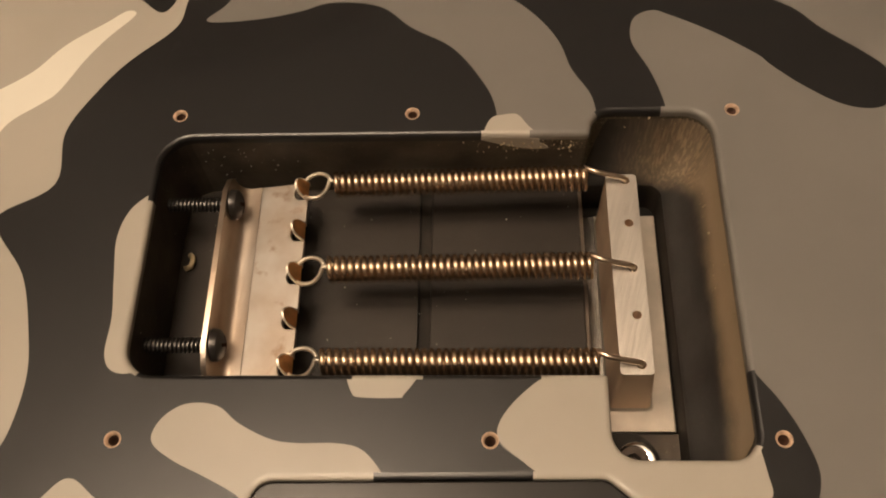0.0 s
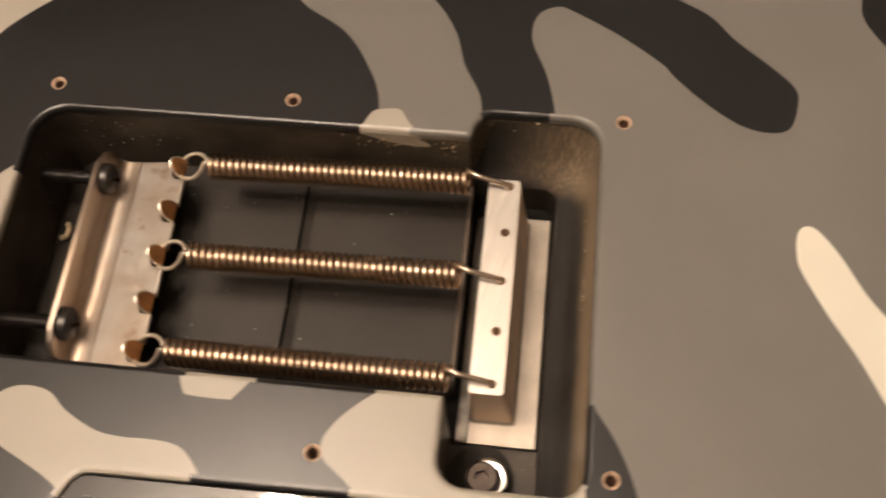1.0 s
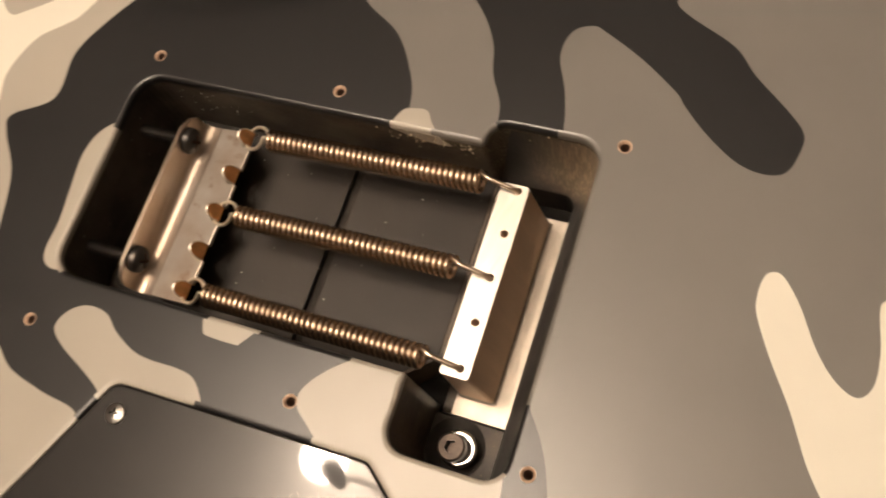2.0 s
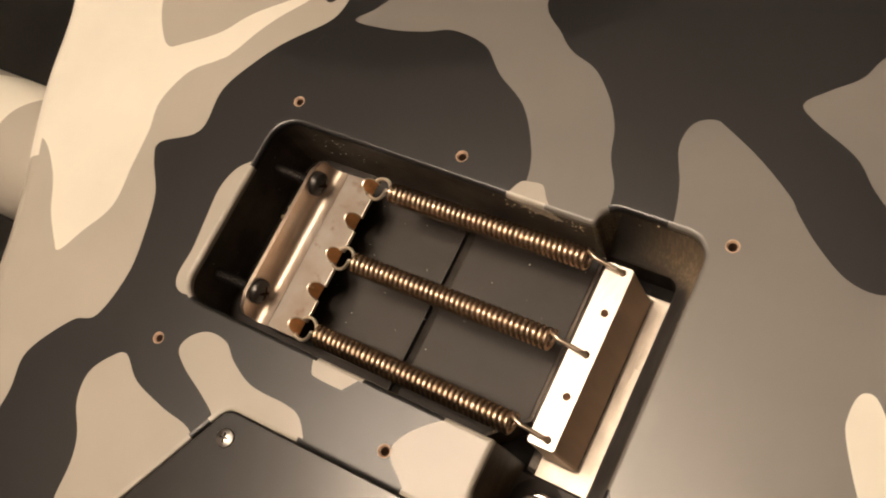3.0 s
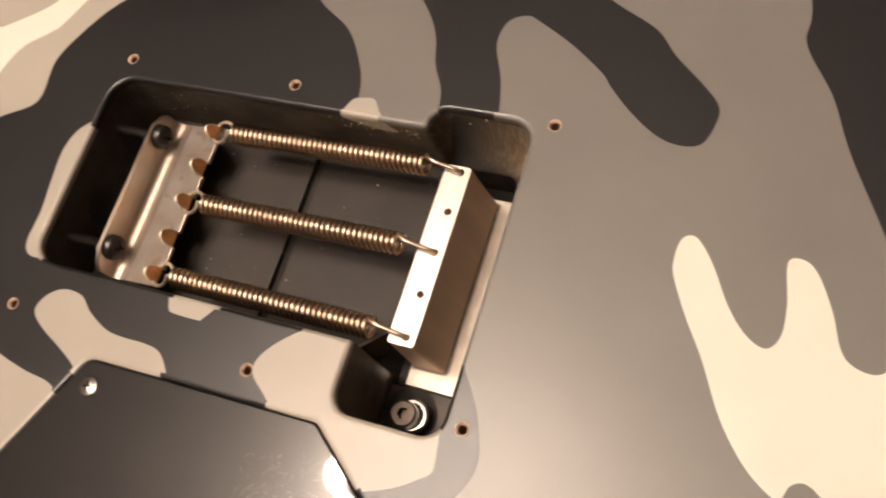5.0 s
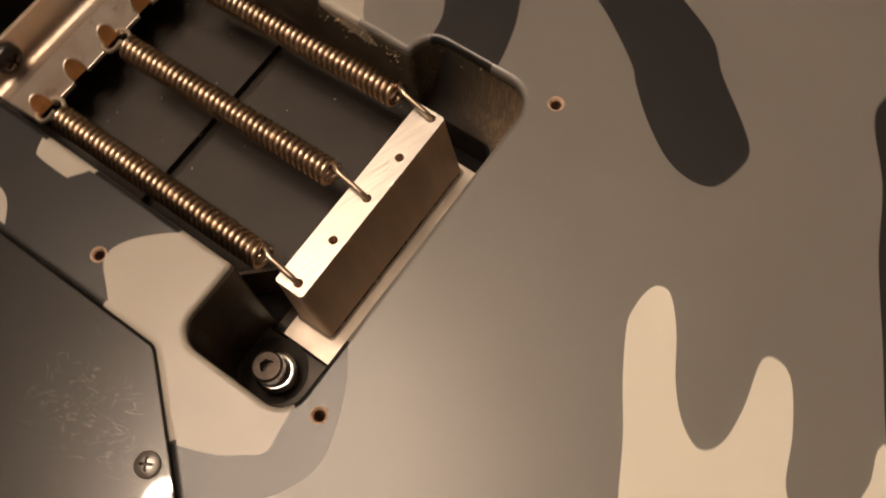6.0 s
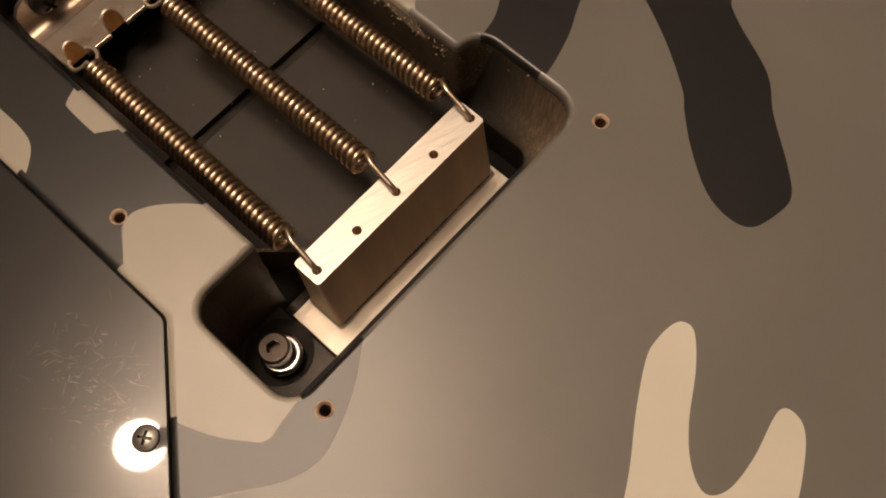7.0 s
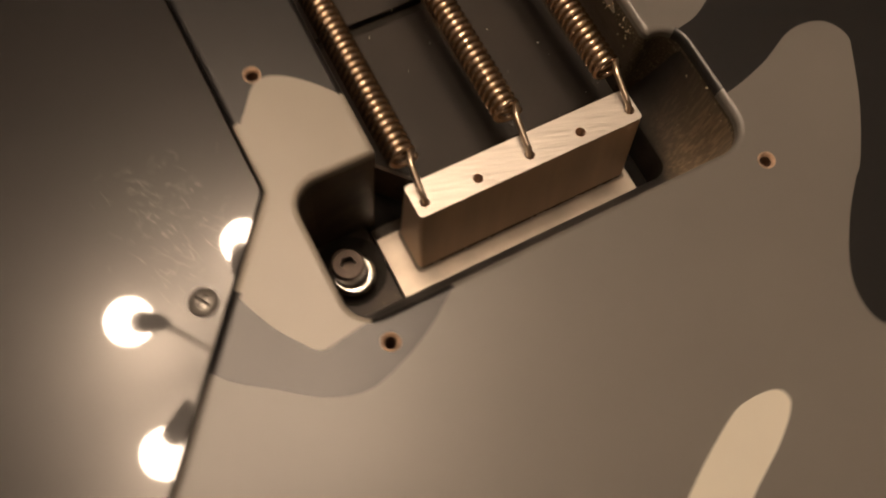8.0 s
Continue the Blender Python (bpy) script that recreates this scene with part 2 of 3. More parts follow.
def rings(bm, loops, close_first=False, close_last=False, mats=None):
    """Joins loops of equal length (lists of 3D points in mm) with faces."""
    vs = [[bm.verts.new(Vector(p) * MM) for p in loop] for loop in loops]
    n = len(vs[0])
    for k in range(len(vs) - 1):
        for i in range(n):
            j = (i + 1) % n
            f = bm.faces.new((vs[k][i], vs[k][j], vs[k + 1][j], vs[k + 1][i]))
            if mats is not None:
                f.material_index = mats[i]
    if close_first:
        bm.faces.new(vs[0][::-1])
    if close_last:
        bm.faces.new(vs[-1])
    return vs


def prism(bm, outline, z0, z1, m=None):
    """A solid between two heights over a flat outline, in mm, optionally moved by a matrix in mm."""
    m = m or Matrix()
    lo = [m @ Vector((x, y, z0)) for x, y in outline]
    hi = [m @ Vector((x, y, z1)) for x, y in outline]
    rings(bm, [lo, hi], True, True)
    return bm


def circle(r, n=24, cx=0.0, cy=0.0):
    return [(cx + r * math.cos(2 * math.pi * i / n), cy + r * math.sin(2 * math.pi * i / n)) for i in range(n)]


def turned(bm, profile, n=24, m=None, close_first=True, close_last=True):
    """A solid of revolution about z: rows of (radius, z) in mm."""
    m = m or Matrix()
    rings(bm, [[m @ Vector((r * math.cos(2 * math.pi * i / n), r * math.sin(2 * math.pi * i / n), z)) for i in range(n)] for r, z in profile], close_first, close_last)
    return bm


def wire(bm, path, r, n=8, closed=False):
    """A round wire of radius r along a path, both in mm."""
    p = [Vector(q) for q in path]
    loops, side = [], None
    for i, q in enumerate(p):
        t = (p[min(i + 1, len(p) - 1)] - p[max(i - 1, 0)]).normalized()
        if side is None:
            side = t.orthogonal().normalized()
        side = (side - t * side.dot(t)).normalized()
        up = t.cross(side)
        loops.append([q + r * (math.cos(a) * side + math.sin(a) * up) for a in (2 * math.pi * k / n for k in range(n))])
    rings(bm, loops, True, True)
    return bm


def cross_head(bm, t, radius, height, arm, half, turn, depth):
    """A domed screw head with a real cross recess, along z of the matrix t. Faces of the recess take the second material."""
    def dome(r):
        return height * (1 - 0.55 * (r / radius) ** 2.4)
    cross = []
    for k in range(4):
        a = turn + k * math.pi / 2
        ux, uy = math.cos(a), math.sin(a)
        cross += [((ux + uy) * half, (uy - ux) * half), (ux * arm + uy * half, uy * arm - ux * half), (ux * arm - uy * half, uy * arm + ux * half)]
    lip = radius * 0.94
    pts, edges = [], []
    for loop in (circle(lip, 28), circle(radius * 0.62, 20), cross):
        k = len(pts)
        pts += [(float(x), float(y)) for x, y in loop]
        edges += [(k + i, k + (i + 1) % len(loop)) for i in range(len(loop))]
    vs, _, faces, *_ = geometry.delaunay_2d_cdt([Vector(p) for p in pts], edges, [], 0, 1e-5, False)
    hole = np.array(cross)
    bv = [bm.verts.new(t @ Vector((v.x, v.y, dome(v.length))) * MM) for v in vs]
    for f in faces:
        c = sum((vs[i] for i in f), Vector((0, 0))) / len(f)
        if c.length < lip and not inside(np.array([[c.x, c.y]]), hole)[0]:
            bm.faces.new([bv[i] for i in f])
    before = len(bm.faces)
    rings(bm, [[t @ Vector((x, y, dome(math.hypot(x, y)))) for x, y in cross], [t @ Vector((x * 0.8, y * 0.8, height - depth)) for x, y in cross]], close_last=True)
    bm.faces.ensure_lookup_table()
    for f in bm.faces[before:]:
        f.material_index = 1
    rings(bm, [[t @ Vector((r * math.cos(2 * math.pi * i / 28), r * math.sin(2 * math.pi * i / 28), z)) for i in range(28)] for r, z in ((radius, 0.0), (radius, dome(lip) * 0.55), (lip, dome(lip)))])
    bmesh.ops.remove_doubles(bm, verts=bm.verts[:], dist=2e-6)
    return bm


# ---- room: closed round the camera ----
def box(name, lo, hi, mat, label, category, kind="structure"):
    bm = bmesh.new()
    x0, y0, x1, y1 = lo[0] * 1000, lo[1] * 1000, hi[0] * 1000, hi[1] * 1000
    prism(bm, [(x0, y0), (x1, y0), (x1, y1), (x0, y1)], lo[2] * 1000, hi[2] * 1000)
    return tagged(part(name, bm, mat), label, category, kind=kind)


box("floor", (-2.6, -2.3, -0.85), (2.2, 2.3, -0.75), PARQUET, "brown wooden floor of the dim room", "floor")
box("ceiling", (-2.6, -2.3, 1.360), (2.2, 2.3, 1.460), CEILING, "white painted ceiling lit by the chandelier", "ceiling")
box("wall_north", (-2.6, 2.2, -0.75), (2.2, 2.3, 1.360), PLASTER, "plain warm plastered wall", "wall")
box("wall_south", (-2.6, -2.3, -0.75), (2.2, -2.2, 1.360), PLASTER, "plain warm plastered wall", "wall")
box("wall_west", (-2.7, -2.2, -0.75), (-2.6, 2.2, 1.360), PLASTER, "plain warm plastered wall", "wall")
box("wall_east", (2.2, -2.2, -0.75), (2.3, 2.2, 1.360), PLASTER, "plain warm plastered wall", "wall")


def build_table():
    t = thing("table", "table draped in black cloth under the guitar", "table", at=(0, 0, 0))
    bm = bmesh.new()
    prism(bm, rounded([(-800, -450, 40), (600, -450, 40), (600, 500, 40), (-800, 500, 40)]), -85, -46)
    part("tabletop", bm, CLOTH, t, "black cloth covering", bevel=4)
    for x, y in ((-740, -390), (540, -390), (540, 440), (-740, 440)):
        bm = bmesh.new()
        prism(bm, rounded([(x - 30, y - 30, 6), (x + 30, y - 30, 6), (x + 30, y + 30, 6), (x - 30, y + 30, 6)], 3), -750, -85)
        part("leg", bm, SOCKET, t)


build_table()


# ---- guitar body ----
def belly(x, y):
    """Depth in mm of the scooped belly cut below the flat back."""
    d = y - (87 + 0.0055 * (x + 75) ** 2)
    return -min(26.0, 0.16 * d * d / (d + 3.0)) if d > 0 else 0.0


OUTLINE = smooth_loop([(-125.5, -24), (-133.3, 11), (-151.8, 52.6), (-162.3, 84), (-182, 118), (-214, 150), (-214, 172), (-184, 182), (-110, 176), (-30, 174),
                       (60, 186), (150, 180), (215, 140), (236, 60), (226, -30), (172, -92), (90, -108), (10, -98), (-60, -90), (-115, -98),
                       (-162, -110), (-186, -98), (-176, -72), (-134, -50)], 8)[::-1]
CAVITY = rounded([(-71.8, 13, 6), (22.6, 13, 0.6), (22.6, -3.4, 5), (49.2, -3.4, 5), (49.2, 74.2, 6), (22.6, 74.2, 4.5), (22.6, 68.3, 1.2), (-71.8, 68.3, 7)])
RIM = 1.1


def dense(loop, step=1.5):
    out = []
    for a, b in zip(loop, np.roll(loop, -1, 0)):
        n = max(1, int(np.linalg.norm(b - a) / step))
        out += [a + (b - a) * k / n for k in range(n)]
    return np.array(out)


CAVITY = dense(CAVITY)
COVER_PLAN = rounded([(-61.6, -47, 5), (-42.3, -7.7, 4), (21.1, -7.1, 3), (74, -50.4, 12), (60, -82, 16), (-40, -82, 16)][::-1], 6)
RECESS = dense(COVER_PLAN)
RECESS = RECESS + outward(RECESS) * 0.2
RECESS_RIM = 1.3
HOLES = [(-69.0, 74.3), (-16.6, 74.2), (53.8, 74.3), (-71.1, 0.0), (0.0, 0.0), (53.8, 0.4)]

# camouflage patches in painting order: colour index, outline
GREY_I, TAN_I, CREAM_I, CHAR_I = range(4)
PATCHES = [
    (TAN_I, [(-72, 112), (-76, 135), (-70, 210), (-300, 210), (-300, -160), (-90, -160), (-80, -60), (-85, 0), (-80, 60)]),
    (CREAM_I, [(-147, 30), (-148, 37), (-142, 36.1), (-133, 28), (-126.5, 18.5), (-119.7, 11.4), (-116.2, 9.3), (-112.3, 16.9), (-107.5, 27.1),
               (-109, 40), (-110.3, 51.4), (-112.4, 60.8), (-108.8, 72), (-101.8, 78.2), (-98, 82.4), (-91.1, 97.1), (-85.6, 106.4), (-88, 108),
               (-92, 103.8), (-99.1, 96.6), (-105.7, 87.5), (-116.4, 79.9), (-120.9, 78), (-125.9, 81.9), (-132.3, 91.1), (-142, 112), (-178, 112), (-192, 72), (-162, 33)]),
    (CHAR_I, [(-104.7, -41), (-105.3, -29.5), (-107, -19), (-99.1, -6.2), (-92.6, -1.9), (-90.4, 11.3), (-92.5, 23.2), (-96.4, 34.8), (-103.2, 43.9),
              (-104.4, 49.3), (-94, 56.6), (-94.5, 70.3), (-89.1, 81.9), (-82.7, 91.3), (-74.4, 102.2), (-73.4, 112.4), (-70, 121), (-60.5, 119), (-63.5, 110),
              (-67.4, 103.8), (-55.4, 103.9), (-45.1, 106), (-37.3, 108.7), (-25.8, 106.3), (-17.6, 99), (-8.1, 92.9), (-1.8, 84.4), (1.9, 75.5),
              (3, 60), (10, 30), (14.5, 13.8), (9, 11), (3.4, 4.4), (1.4, 0), (6.3, -4.2), (14, -9), (5, -40), (-40, -70), (-100, -75)]),
    (CHAR_I, [(-80, 107.5), (-77, 110), (-76, 116), (-74, 124), (-90, 130), (-108, 122), (-99, 115), (-88, 114)]),
    (CHAR_I, [(26, 66), (24.2, 74), (23.0, 79.3), (19.2, 86.2), (16.9, 93.8), (12.5, 101.0), (5.8, 107.6), (-1.9, 110.8), (-7, 115.1), (-16.3, 126.1), (-12, 150),
              (60, 160), (80, 145), (69.2, 130.5), (66, 123.4), (60.4, 118.2), (56, 113.2), (59.7, 109.5), (71.0, 103.5), (77.0, 97.0), (85.2, 89.9),
              (89.3, 85.3), (89.5, 80.9), (87.6, 75.5), (83, 74.2), (77.0, 75.9), (69.6, 81.2), (64.0, 86.6), (61.2, 89.8), (52.1, 96.4), (42.8, 101.6), (38.7, 103.1),
              (34.3, 100.5), (33.4, 93.7), (37.2, 84.5), (39.5, 74), (38, 64)]),
    (CREAM_I, [(134, 56), (132.5, 68.3), (126.8, 79.1), (123.3, 93.7), (122.2, 106.6), (123.8, 115.8), (140, 128), (172, 112), (166, 62), (148, 46)]),
    (CHAR_I, [(104.3, 113.2), (104.7, 104.1), (112.2, 92), (117.9, 78.9), (125.8, 64.4), (133.1, 50.8), (137, 47), (139, 58), (132.5, 68.3), (126.8, 79.1),
              (123.3, 93.7), (122.2, 106.6), (123.8, 115.8), (122, 136), (100, 138)]),
    (CREAM_I, [(87.8, 47.4), (88.1, 51.4), (89.4, 53.3), (91.9, 52.9), (96, 47.8), (100.6, 39.8), (105, 34.6), (109.4, 32.4), (111.9, 35.5), (111.9, 42.4),
               (110.4, 51.5), (113.4, 52.8), (116.6, 50.3), (120.5, 43.1), (123.4, 35.4), (126.5, 32.6), (130.7, 32.2), (133.3, 35.4), (134.1, 42.6), (134, 50.5),
               (152, 48), (168, 20), (152, -26), (130, -12), (125.6, 4.2), (124.2, 6.7), (121.4, 8.1), (119, 6.9), (117.6, 3.8), (114.8, 4.7), (109.7, 8.8),
               (103.8, 16.4), (98.2, 26.9), (92.8, 35.6), (88.6, 43.6)]),
    (CHAR_I, [(47, 20), (50.2, 13.4), (54.2, 7.6), (57.4, 1), (59.2, -6), (57.3, -12.4), (52.9, -18.6), (46.9, -26), (38, -30), (30, -20), (40, 0)]),
    (TAN_I, [(-77.3, -7.4), (-70.3, -12.2), (-59.5, -14.9), (-48.5, -17.1), (-46, -26), (-56, -44), (-66, -54), (-74, -49), (-75.8, -37.8), (-78.3, -31),
             (-83.9, -23.7), (-85.2, -16), (-81.4, -9.7)]),
    (TAN_I, [(-63.7, -0.2), (-62.4, 4.1), (-58, 7.0), (-52, 6.6), (-47.5, 3.2), (-41.3, 0.2), (-36, -0.6), (-29, -0.6), (-24.4, -1.5), (-21.2, -4.4), (-19.6, -7.6),
             (-20, -14), (-38, -16), (-46.5, -10.2), (-52.4, -7.1), (-59.5, -3.7)]),
    (TAN_I, [(-29, 16), (-28, 13.4), (-26.4, 9.2), (-24.6, 8.3), (-17.4, 8.2), (-16.4, 8.8), (-13.4, 13), (-13, 16)]),
    (TAN_I, [(1.4, 0.5), (3, 5.6), (9.2, 11.6), (15, 14), (24, 14), (27, 6), (40, 4), (48.5, 3), (49.2, -1.4), (49.9, -6), (50.2, -9.9), (47.5, -12.4), (43, -15.4),
             (36.5, -18.1), (30, -20), (20, -16), (11, -8), (6, -4)]),
    (TAN_I, [(-1.2, 66), (-0.8, 69), (0.9, 72.7), (3.5, 73.6), (6.6, 73.7), (8.6, 71.2), (11.5, 66.5), (5, 64)]),
    (TAN_I, [(-69, 56), (-72, 54.2), (-76.2, 50), (-78, 43.2), (-77, 34), (-75.8, 25), (-75.9, 17.4), (-74, 13.8), (-70, 13.2), (-66, 16), (-66, 50)]),
]
PATCHES = [(c, smooth_loop(p)) for c, p in PATCHES]


def colour_at(points):
    out = np.zeros(len(points), int)
    for c, loop in PATCHES:
        out[inside(points, loop)] = c
    return out


def build_body(guitar):
    # painted back: one sheet, cut along the paint edges, with the cavity and the screw holes left open
    rim = CAVITY + outward(CAVITY) * RIM
    brim = RECESS + outward(RECESS) * RECESS_RIM
    pts, edges = [], []

    def add_loop(loop):
        k = len(pts)
        pts.extend((float(x), float(y)) for x, y in loop)
        edges.extend((k + i, k + (i + 1) % len(loop)) for i in range(len(loop)))

    add_loop(OUTLINE)
    add_loop(rim)
    add_loop(brim)
    for hx, hy in HOLES:
        add_loop(circle(1.65, 16, hx, hy))
    for _, loop in PATCHES:
        add_loop(loop)
    gx, gy = np.meshgrid(np.arange(-230, 240, 6.0), np.arange(-112, 190, 6.0))
    grid = np.stack([gx.ravel(), gy.ravel()], 1) + np.random.uniform(-0.5, 0.5, (gx.size, 2))
    d = grid[:, 1] - (87 + 0.0055 * (grid[:, 0] + 75) ** 2)
    keep = inside(grid, OUTLINE) & ~inside(grid, rim) & ~inside(grid, brim) & ((d > -8) | (np.arange(len(grid)) % 4 == 0))
    pts.extend(map(tuple, grid[keep]))
    bend = np.arange(-200, 60, 3.0)
    for off in (-1, 2, 5, 9):
        b = np.stack([bend, 87 + 0.0055 * (bend + 75) ** 2 + off], 1)
        pts.extend(map(tuple, b[inside(b, OUTLINE)]))
    vs, _, faces, *_ = geometry.delaunay_2d_cdt([Vector(p) for p in pts], edges, [], 0, 1e-5, False)
    v = np.array([(q.x, q.y) for q in vs])
    mid = np.array([v[list(f)].mean(0) for f in faces])
    ok = inside(mid, OUTLINE) & ~inside(mid, rim) & ~inside(mid, brim)
    for hx, hy in HOLES:
        ok &= np.hypot(mid[:, 0] - hx, mid[:, 1] - hy) > 1.6
    mats = colour_at(mid)
    me = bpy.data.meshes.new("body_back")
    chosen = [tuple(f) for f, k in zip(faces, ok) if k]
    me.from_pydata([(x * MM, y * MM, belly(x, y) * MM) for x, y in v], [], chosen)
    for m in COLOURS:
        me.materials.append(m)
    me.polygons.foreach_set("material_index", mats[ok].astype(np.int32))
    me.polygons.foreach_set("use_smooth", [True] * len(me.polygons))
    me.update()
    bm = bmesh.new()
    bm.from_mesh(me)
    bmesh.ops.delete(bm, geom=[q for q in bm.verts if not q.link_faces], context="VERTS")
    bmesh.ops.recalc_face_normals(bm, faces=bm.faces[:])
    bm.faces.ensure_lookup_table()
    if sum(f.normal.z for f in bm.faces) < 0:
        bmesh.ops.reverse_faces(bm, faces=bm.faces[:])
    bm.to_mesh(me)
    bm.free()
    ob = new("body_back", me)
    ob.parent = guitar
    tagged(ob, "satin back painted in grey, cream and charcoal camouflage")

    # rounded edge and sides of the body
    bm = bmesh.new()
    n = outward(OUTLINE)
    R = 7.0
    side_colour = colour_at(OUTLINE - n * 1.0)
    loops = []
    for k in range(9):
        a = k / 8 * math.pi / 2
        loops.append([(x + nx * R * math.sin(a), y + ny * R * math.sin(a), belly(x, y) - R * (1 - math.cos(a))) for (x, y), (nx, ny) in zip(OUTLINE, n)])
    loops.append([(x + nx * R, y + ny * R, -38) for (x, y), (nx, ny) in zip(OUTLINE, n)])
    loops.append([(x + nx * R * 0.3, y + ny * R * 0.3, -45.5) for (x, y), (nx, ny) in zip(OUTLINE, n)])
    rings(bm, loops, False, True, side_colour)
    part("body_side", bm, COLOURS, guitar, "rounded painted body edge", smooth=True)

    # lips: the paint rolls over the edge and a little way down, round the cavity and round the recess of the cover
    for name, plan, r, drop, depth, words in (("cavity_lip", CAVITY, RIM, RIM, 2.2, "rounded painted lip of the spring cavity"), ("recess_lip", RECESS, RECESS_RIM, 0.5, 2.4, "rounded painted lip of the cover recess")):
        bm = bmesh.new()
        n = outward(plan)
        lip = colour_at(plan + n * (r + 0.3))
        loops = []
        for k in range(6):
            a = k / 5 * math.pi / 2
            loops.append([(x + nx * r * (1 - math.sin(a)), y + ny * r * (1 - math.sin(a)), -drop * (1 - math.cos(a))) for (x, y), (nx, ny) in zip(plan, n)])
        loops.append([(x, y, -depth) for x, y in plan])
        rings(bm, loops, mats=lip)
        part(name, bm, COLOURS, guitar, words, smooth=True)
    bm = bmesh.new()
    prism(bm, RECESS + outward(RECESS) * 0.5, -6.0, -2.2)
    part("recess_floor", bm, DEEP_BLACK, guitar)

    # cavity walls, dusty where the deep pocket was routed
    bm = bmesh.new()
    def bare(x, y, z):
        if x > 48.0 and y > 1:
            return 2 if z > -23 else 0
        if x > 21.5 and y > 40:
            return 1 if z > -22 else 0
        if 21.5 < x < 30 and y < 12.9:
            return 4
        if x < 22.4 and y > 13.2:
            return 1 if y > 60 and x > 4 and z > -9 else 3
        return 0
    levels = (-2.2, -6, -9, -12, -15, -18, -22, -24, -28, -36)
    vs = [[bm.verts.new((x * MM, y * MM, z * MM)) for x, y in CAVITY] for z in levels]
    for k in range(len(levels) - 1):
        for i, (x, y) in enumerate(CAVITY):
            j = (i + 1) % len(CAVITY)
            bm.faces.new((vs[k][i], vs[k][j], vs[k + 1][j], vs[k + 1][i])).material_index = bare(x, y, levels[k + 1])
    part("cavity_wall", bm, [WALL_BLACK, WALL_DUSTY, WALL_BARE, WALL_SMUDGED_FILL, WALL_BROWN_FILL], guitar, "black painted cavity wall with routing dust")

    # camouflage paint that ran down the wall
    bm = bmesh.new()
    run = smooth_loop([(-1.0, -1.4), (10.4, -1.4), (11.6, -3.0), (13.6, -5.2), (10.5, -5.6), (5.5, -4.6), (1.6, -3.2)], 5)
    prism(bm, run, -0.02, 0.06, Matrix.Translation((0, 68.3, 0)) @ Matrix.Rotation(math.pi / 2, 4, "X"))
    part("paint_run", bm, TAN, guitar, "stone paint run down the wall")

    # floor of the spring bay in two panels with a groove between, and a dark slab under the deep pocket
    for x0, x1 in ((-72.5, -15.9), (-13.1, 21.8)):
        bm = bmesh.new()
        cut = 12.0 if x1 > 0 else 0.0
        prism(bm, [(x0, 12), (x1 - cut, 12), (x1 - 0.01, 12 + cut * 0.9 + 0.01), (x1, 69), (x0, 69)], -31.5, -22.8)
        part("cavity_floor", bm, FLOOR_BLACK, guitar, "dark grey painted cavity floor", bevel=0.35)
    bm = bmesh.new()
    prism(bm, [(-20, 12), (-10, 12), (-10, 69), (-20, 69)], -31.4, -24.7)
    part("groove", bm, DEEP_BLACK, guitar)
    bm = bmesh.new()
    prism(bm, [(9.7, 12), (10.9, 12), (22.5, 22.5), (22.5, 68.6), (21.75, 68.6), (21.75, 22.9)], -35.2, -22.9)
    part("bay_step", bm, WALL_BROWN_FILL, guitar)
    # Added black slab stands in for the dark of the open slot.
    bm = bmesh.new()
    prism(bm, [(10, -5), (51, -5), (51, 76), (10, 76)], -44, -35)
    part("pocket_dark_slab", bm, CLOTH, guitar)
    # ledge that runs round the slot for the block
    bm = bmesh.new()
    cove = [(49.25, -2.0), (49.0, -5.0), (48.6, -8.5), (48.0, -12.0), (47.2, -15.0), (46.0, -18.0), (44.6, -20.6), (43.0, -22.6), (42.2, -23.6), (41.8, -24.6), (41.7, -26.0), (41.7, -36)]
    runs = []
    for x, z in cove:
        inset = (49.25 - x) / 8.0
        top, r = 74.25 - 4.6 * inset, 6.0 - 3.0 * inset
        run = [(x, y) for y in (-3.6, 10, 24, 38, 52, 62)]
        run += [(x - r + r * math.cos(math.radians(b)), top - r + r * math.sin(math.radians(b))) for b in range(0, 91, 10)]
        run += [(q, top) for q in (34.0, 28.0, 21.8)]
        runs.append([bm.verts.new((px * MM, py * MM, z * MM)) for px, py in run])
    # Slot faces below the ledge are darker, with their shade in the colour.
    for k in range(len(cove) - 1):
        for i in range(len(runs[0]) - 1):
            bm.faces.new((runs[k][i], runs[k][i + 1], runs[k + 1][i + 1], runs[k + 1][i])).material_index = 1 if k > 8 else 0
    part("pocket_cove", bm, [POCKET, DEEP_BLACK], guitar, "curved pocket side, bare wood above black paint", smooth=True)
    bm = bmesh.new()
    prism(bm, [(21.4, -5), (41.9, -5), (41.9, 10.8), (21.4, 10.8)], -35.2, -33.0)
    part("stud_seat", bm, WALL_BLACK, guitar, "smudged black seat of the stud")
    # Flat dark disc stands in for the shaded pit round the stud.
    bm = bmesh.new()
    prism(bm, circle(7.4, 32, 29.9, 3.9), -33.2, -32.9)
    part("stud_shade_disc", bm, DEEP_BLACK, guitar)

    # pilot holes with bare wood edges
    for hx, hy in HOLES:
        bm = bmesh.new()
        n = 16
        prof = [(1.66, 0.0), (1.62, 0.06), (1.42, 0.03), (1.05, -0.7), (0.9, -9.0)]
        vs = rings(bm, [[(hx + r * math.cos(2 * math.pi * i / n), hy + r * math.sin(2 * math.pi * i / n), z) for i in range(n)] for r, z in prof], close_last=True)
        # The bore takes a dark colour that holds the shade of its depth.
        for f in bm.faces:
            f.material_index = 1 if min(q.co.z for q in f.verts) < -2 * MM else 0
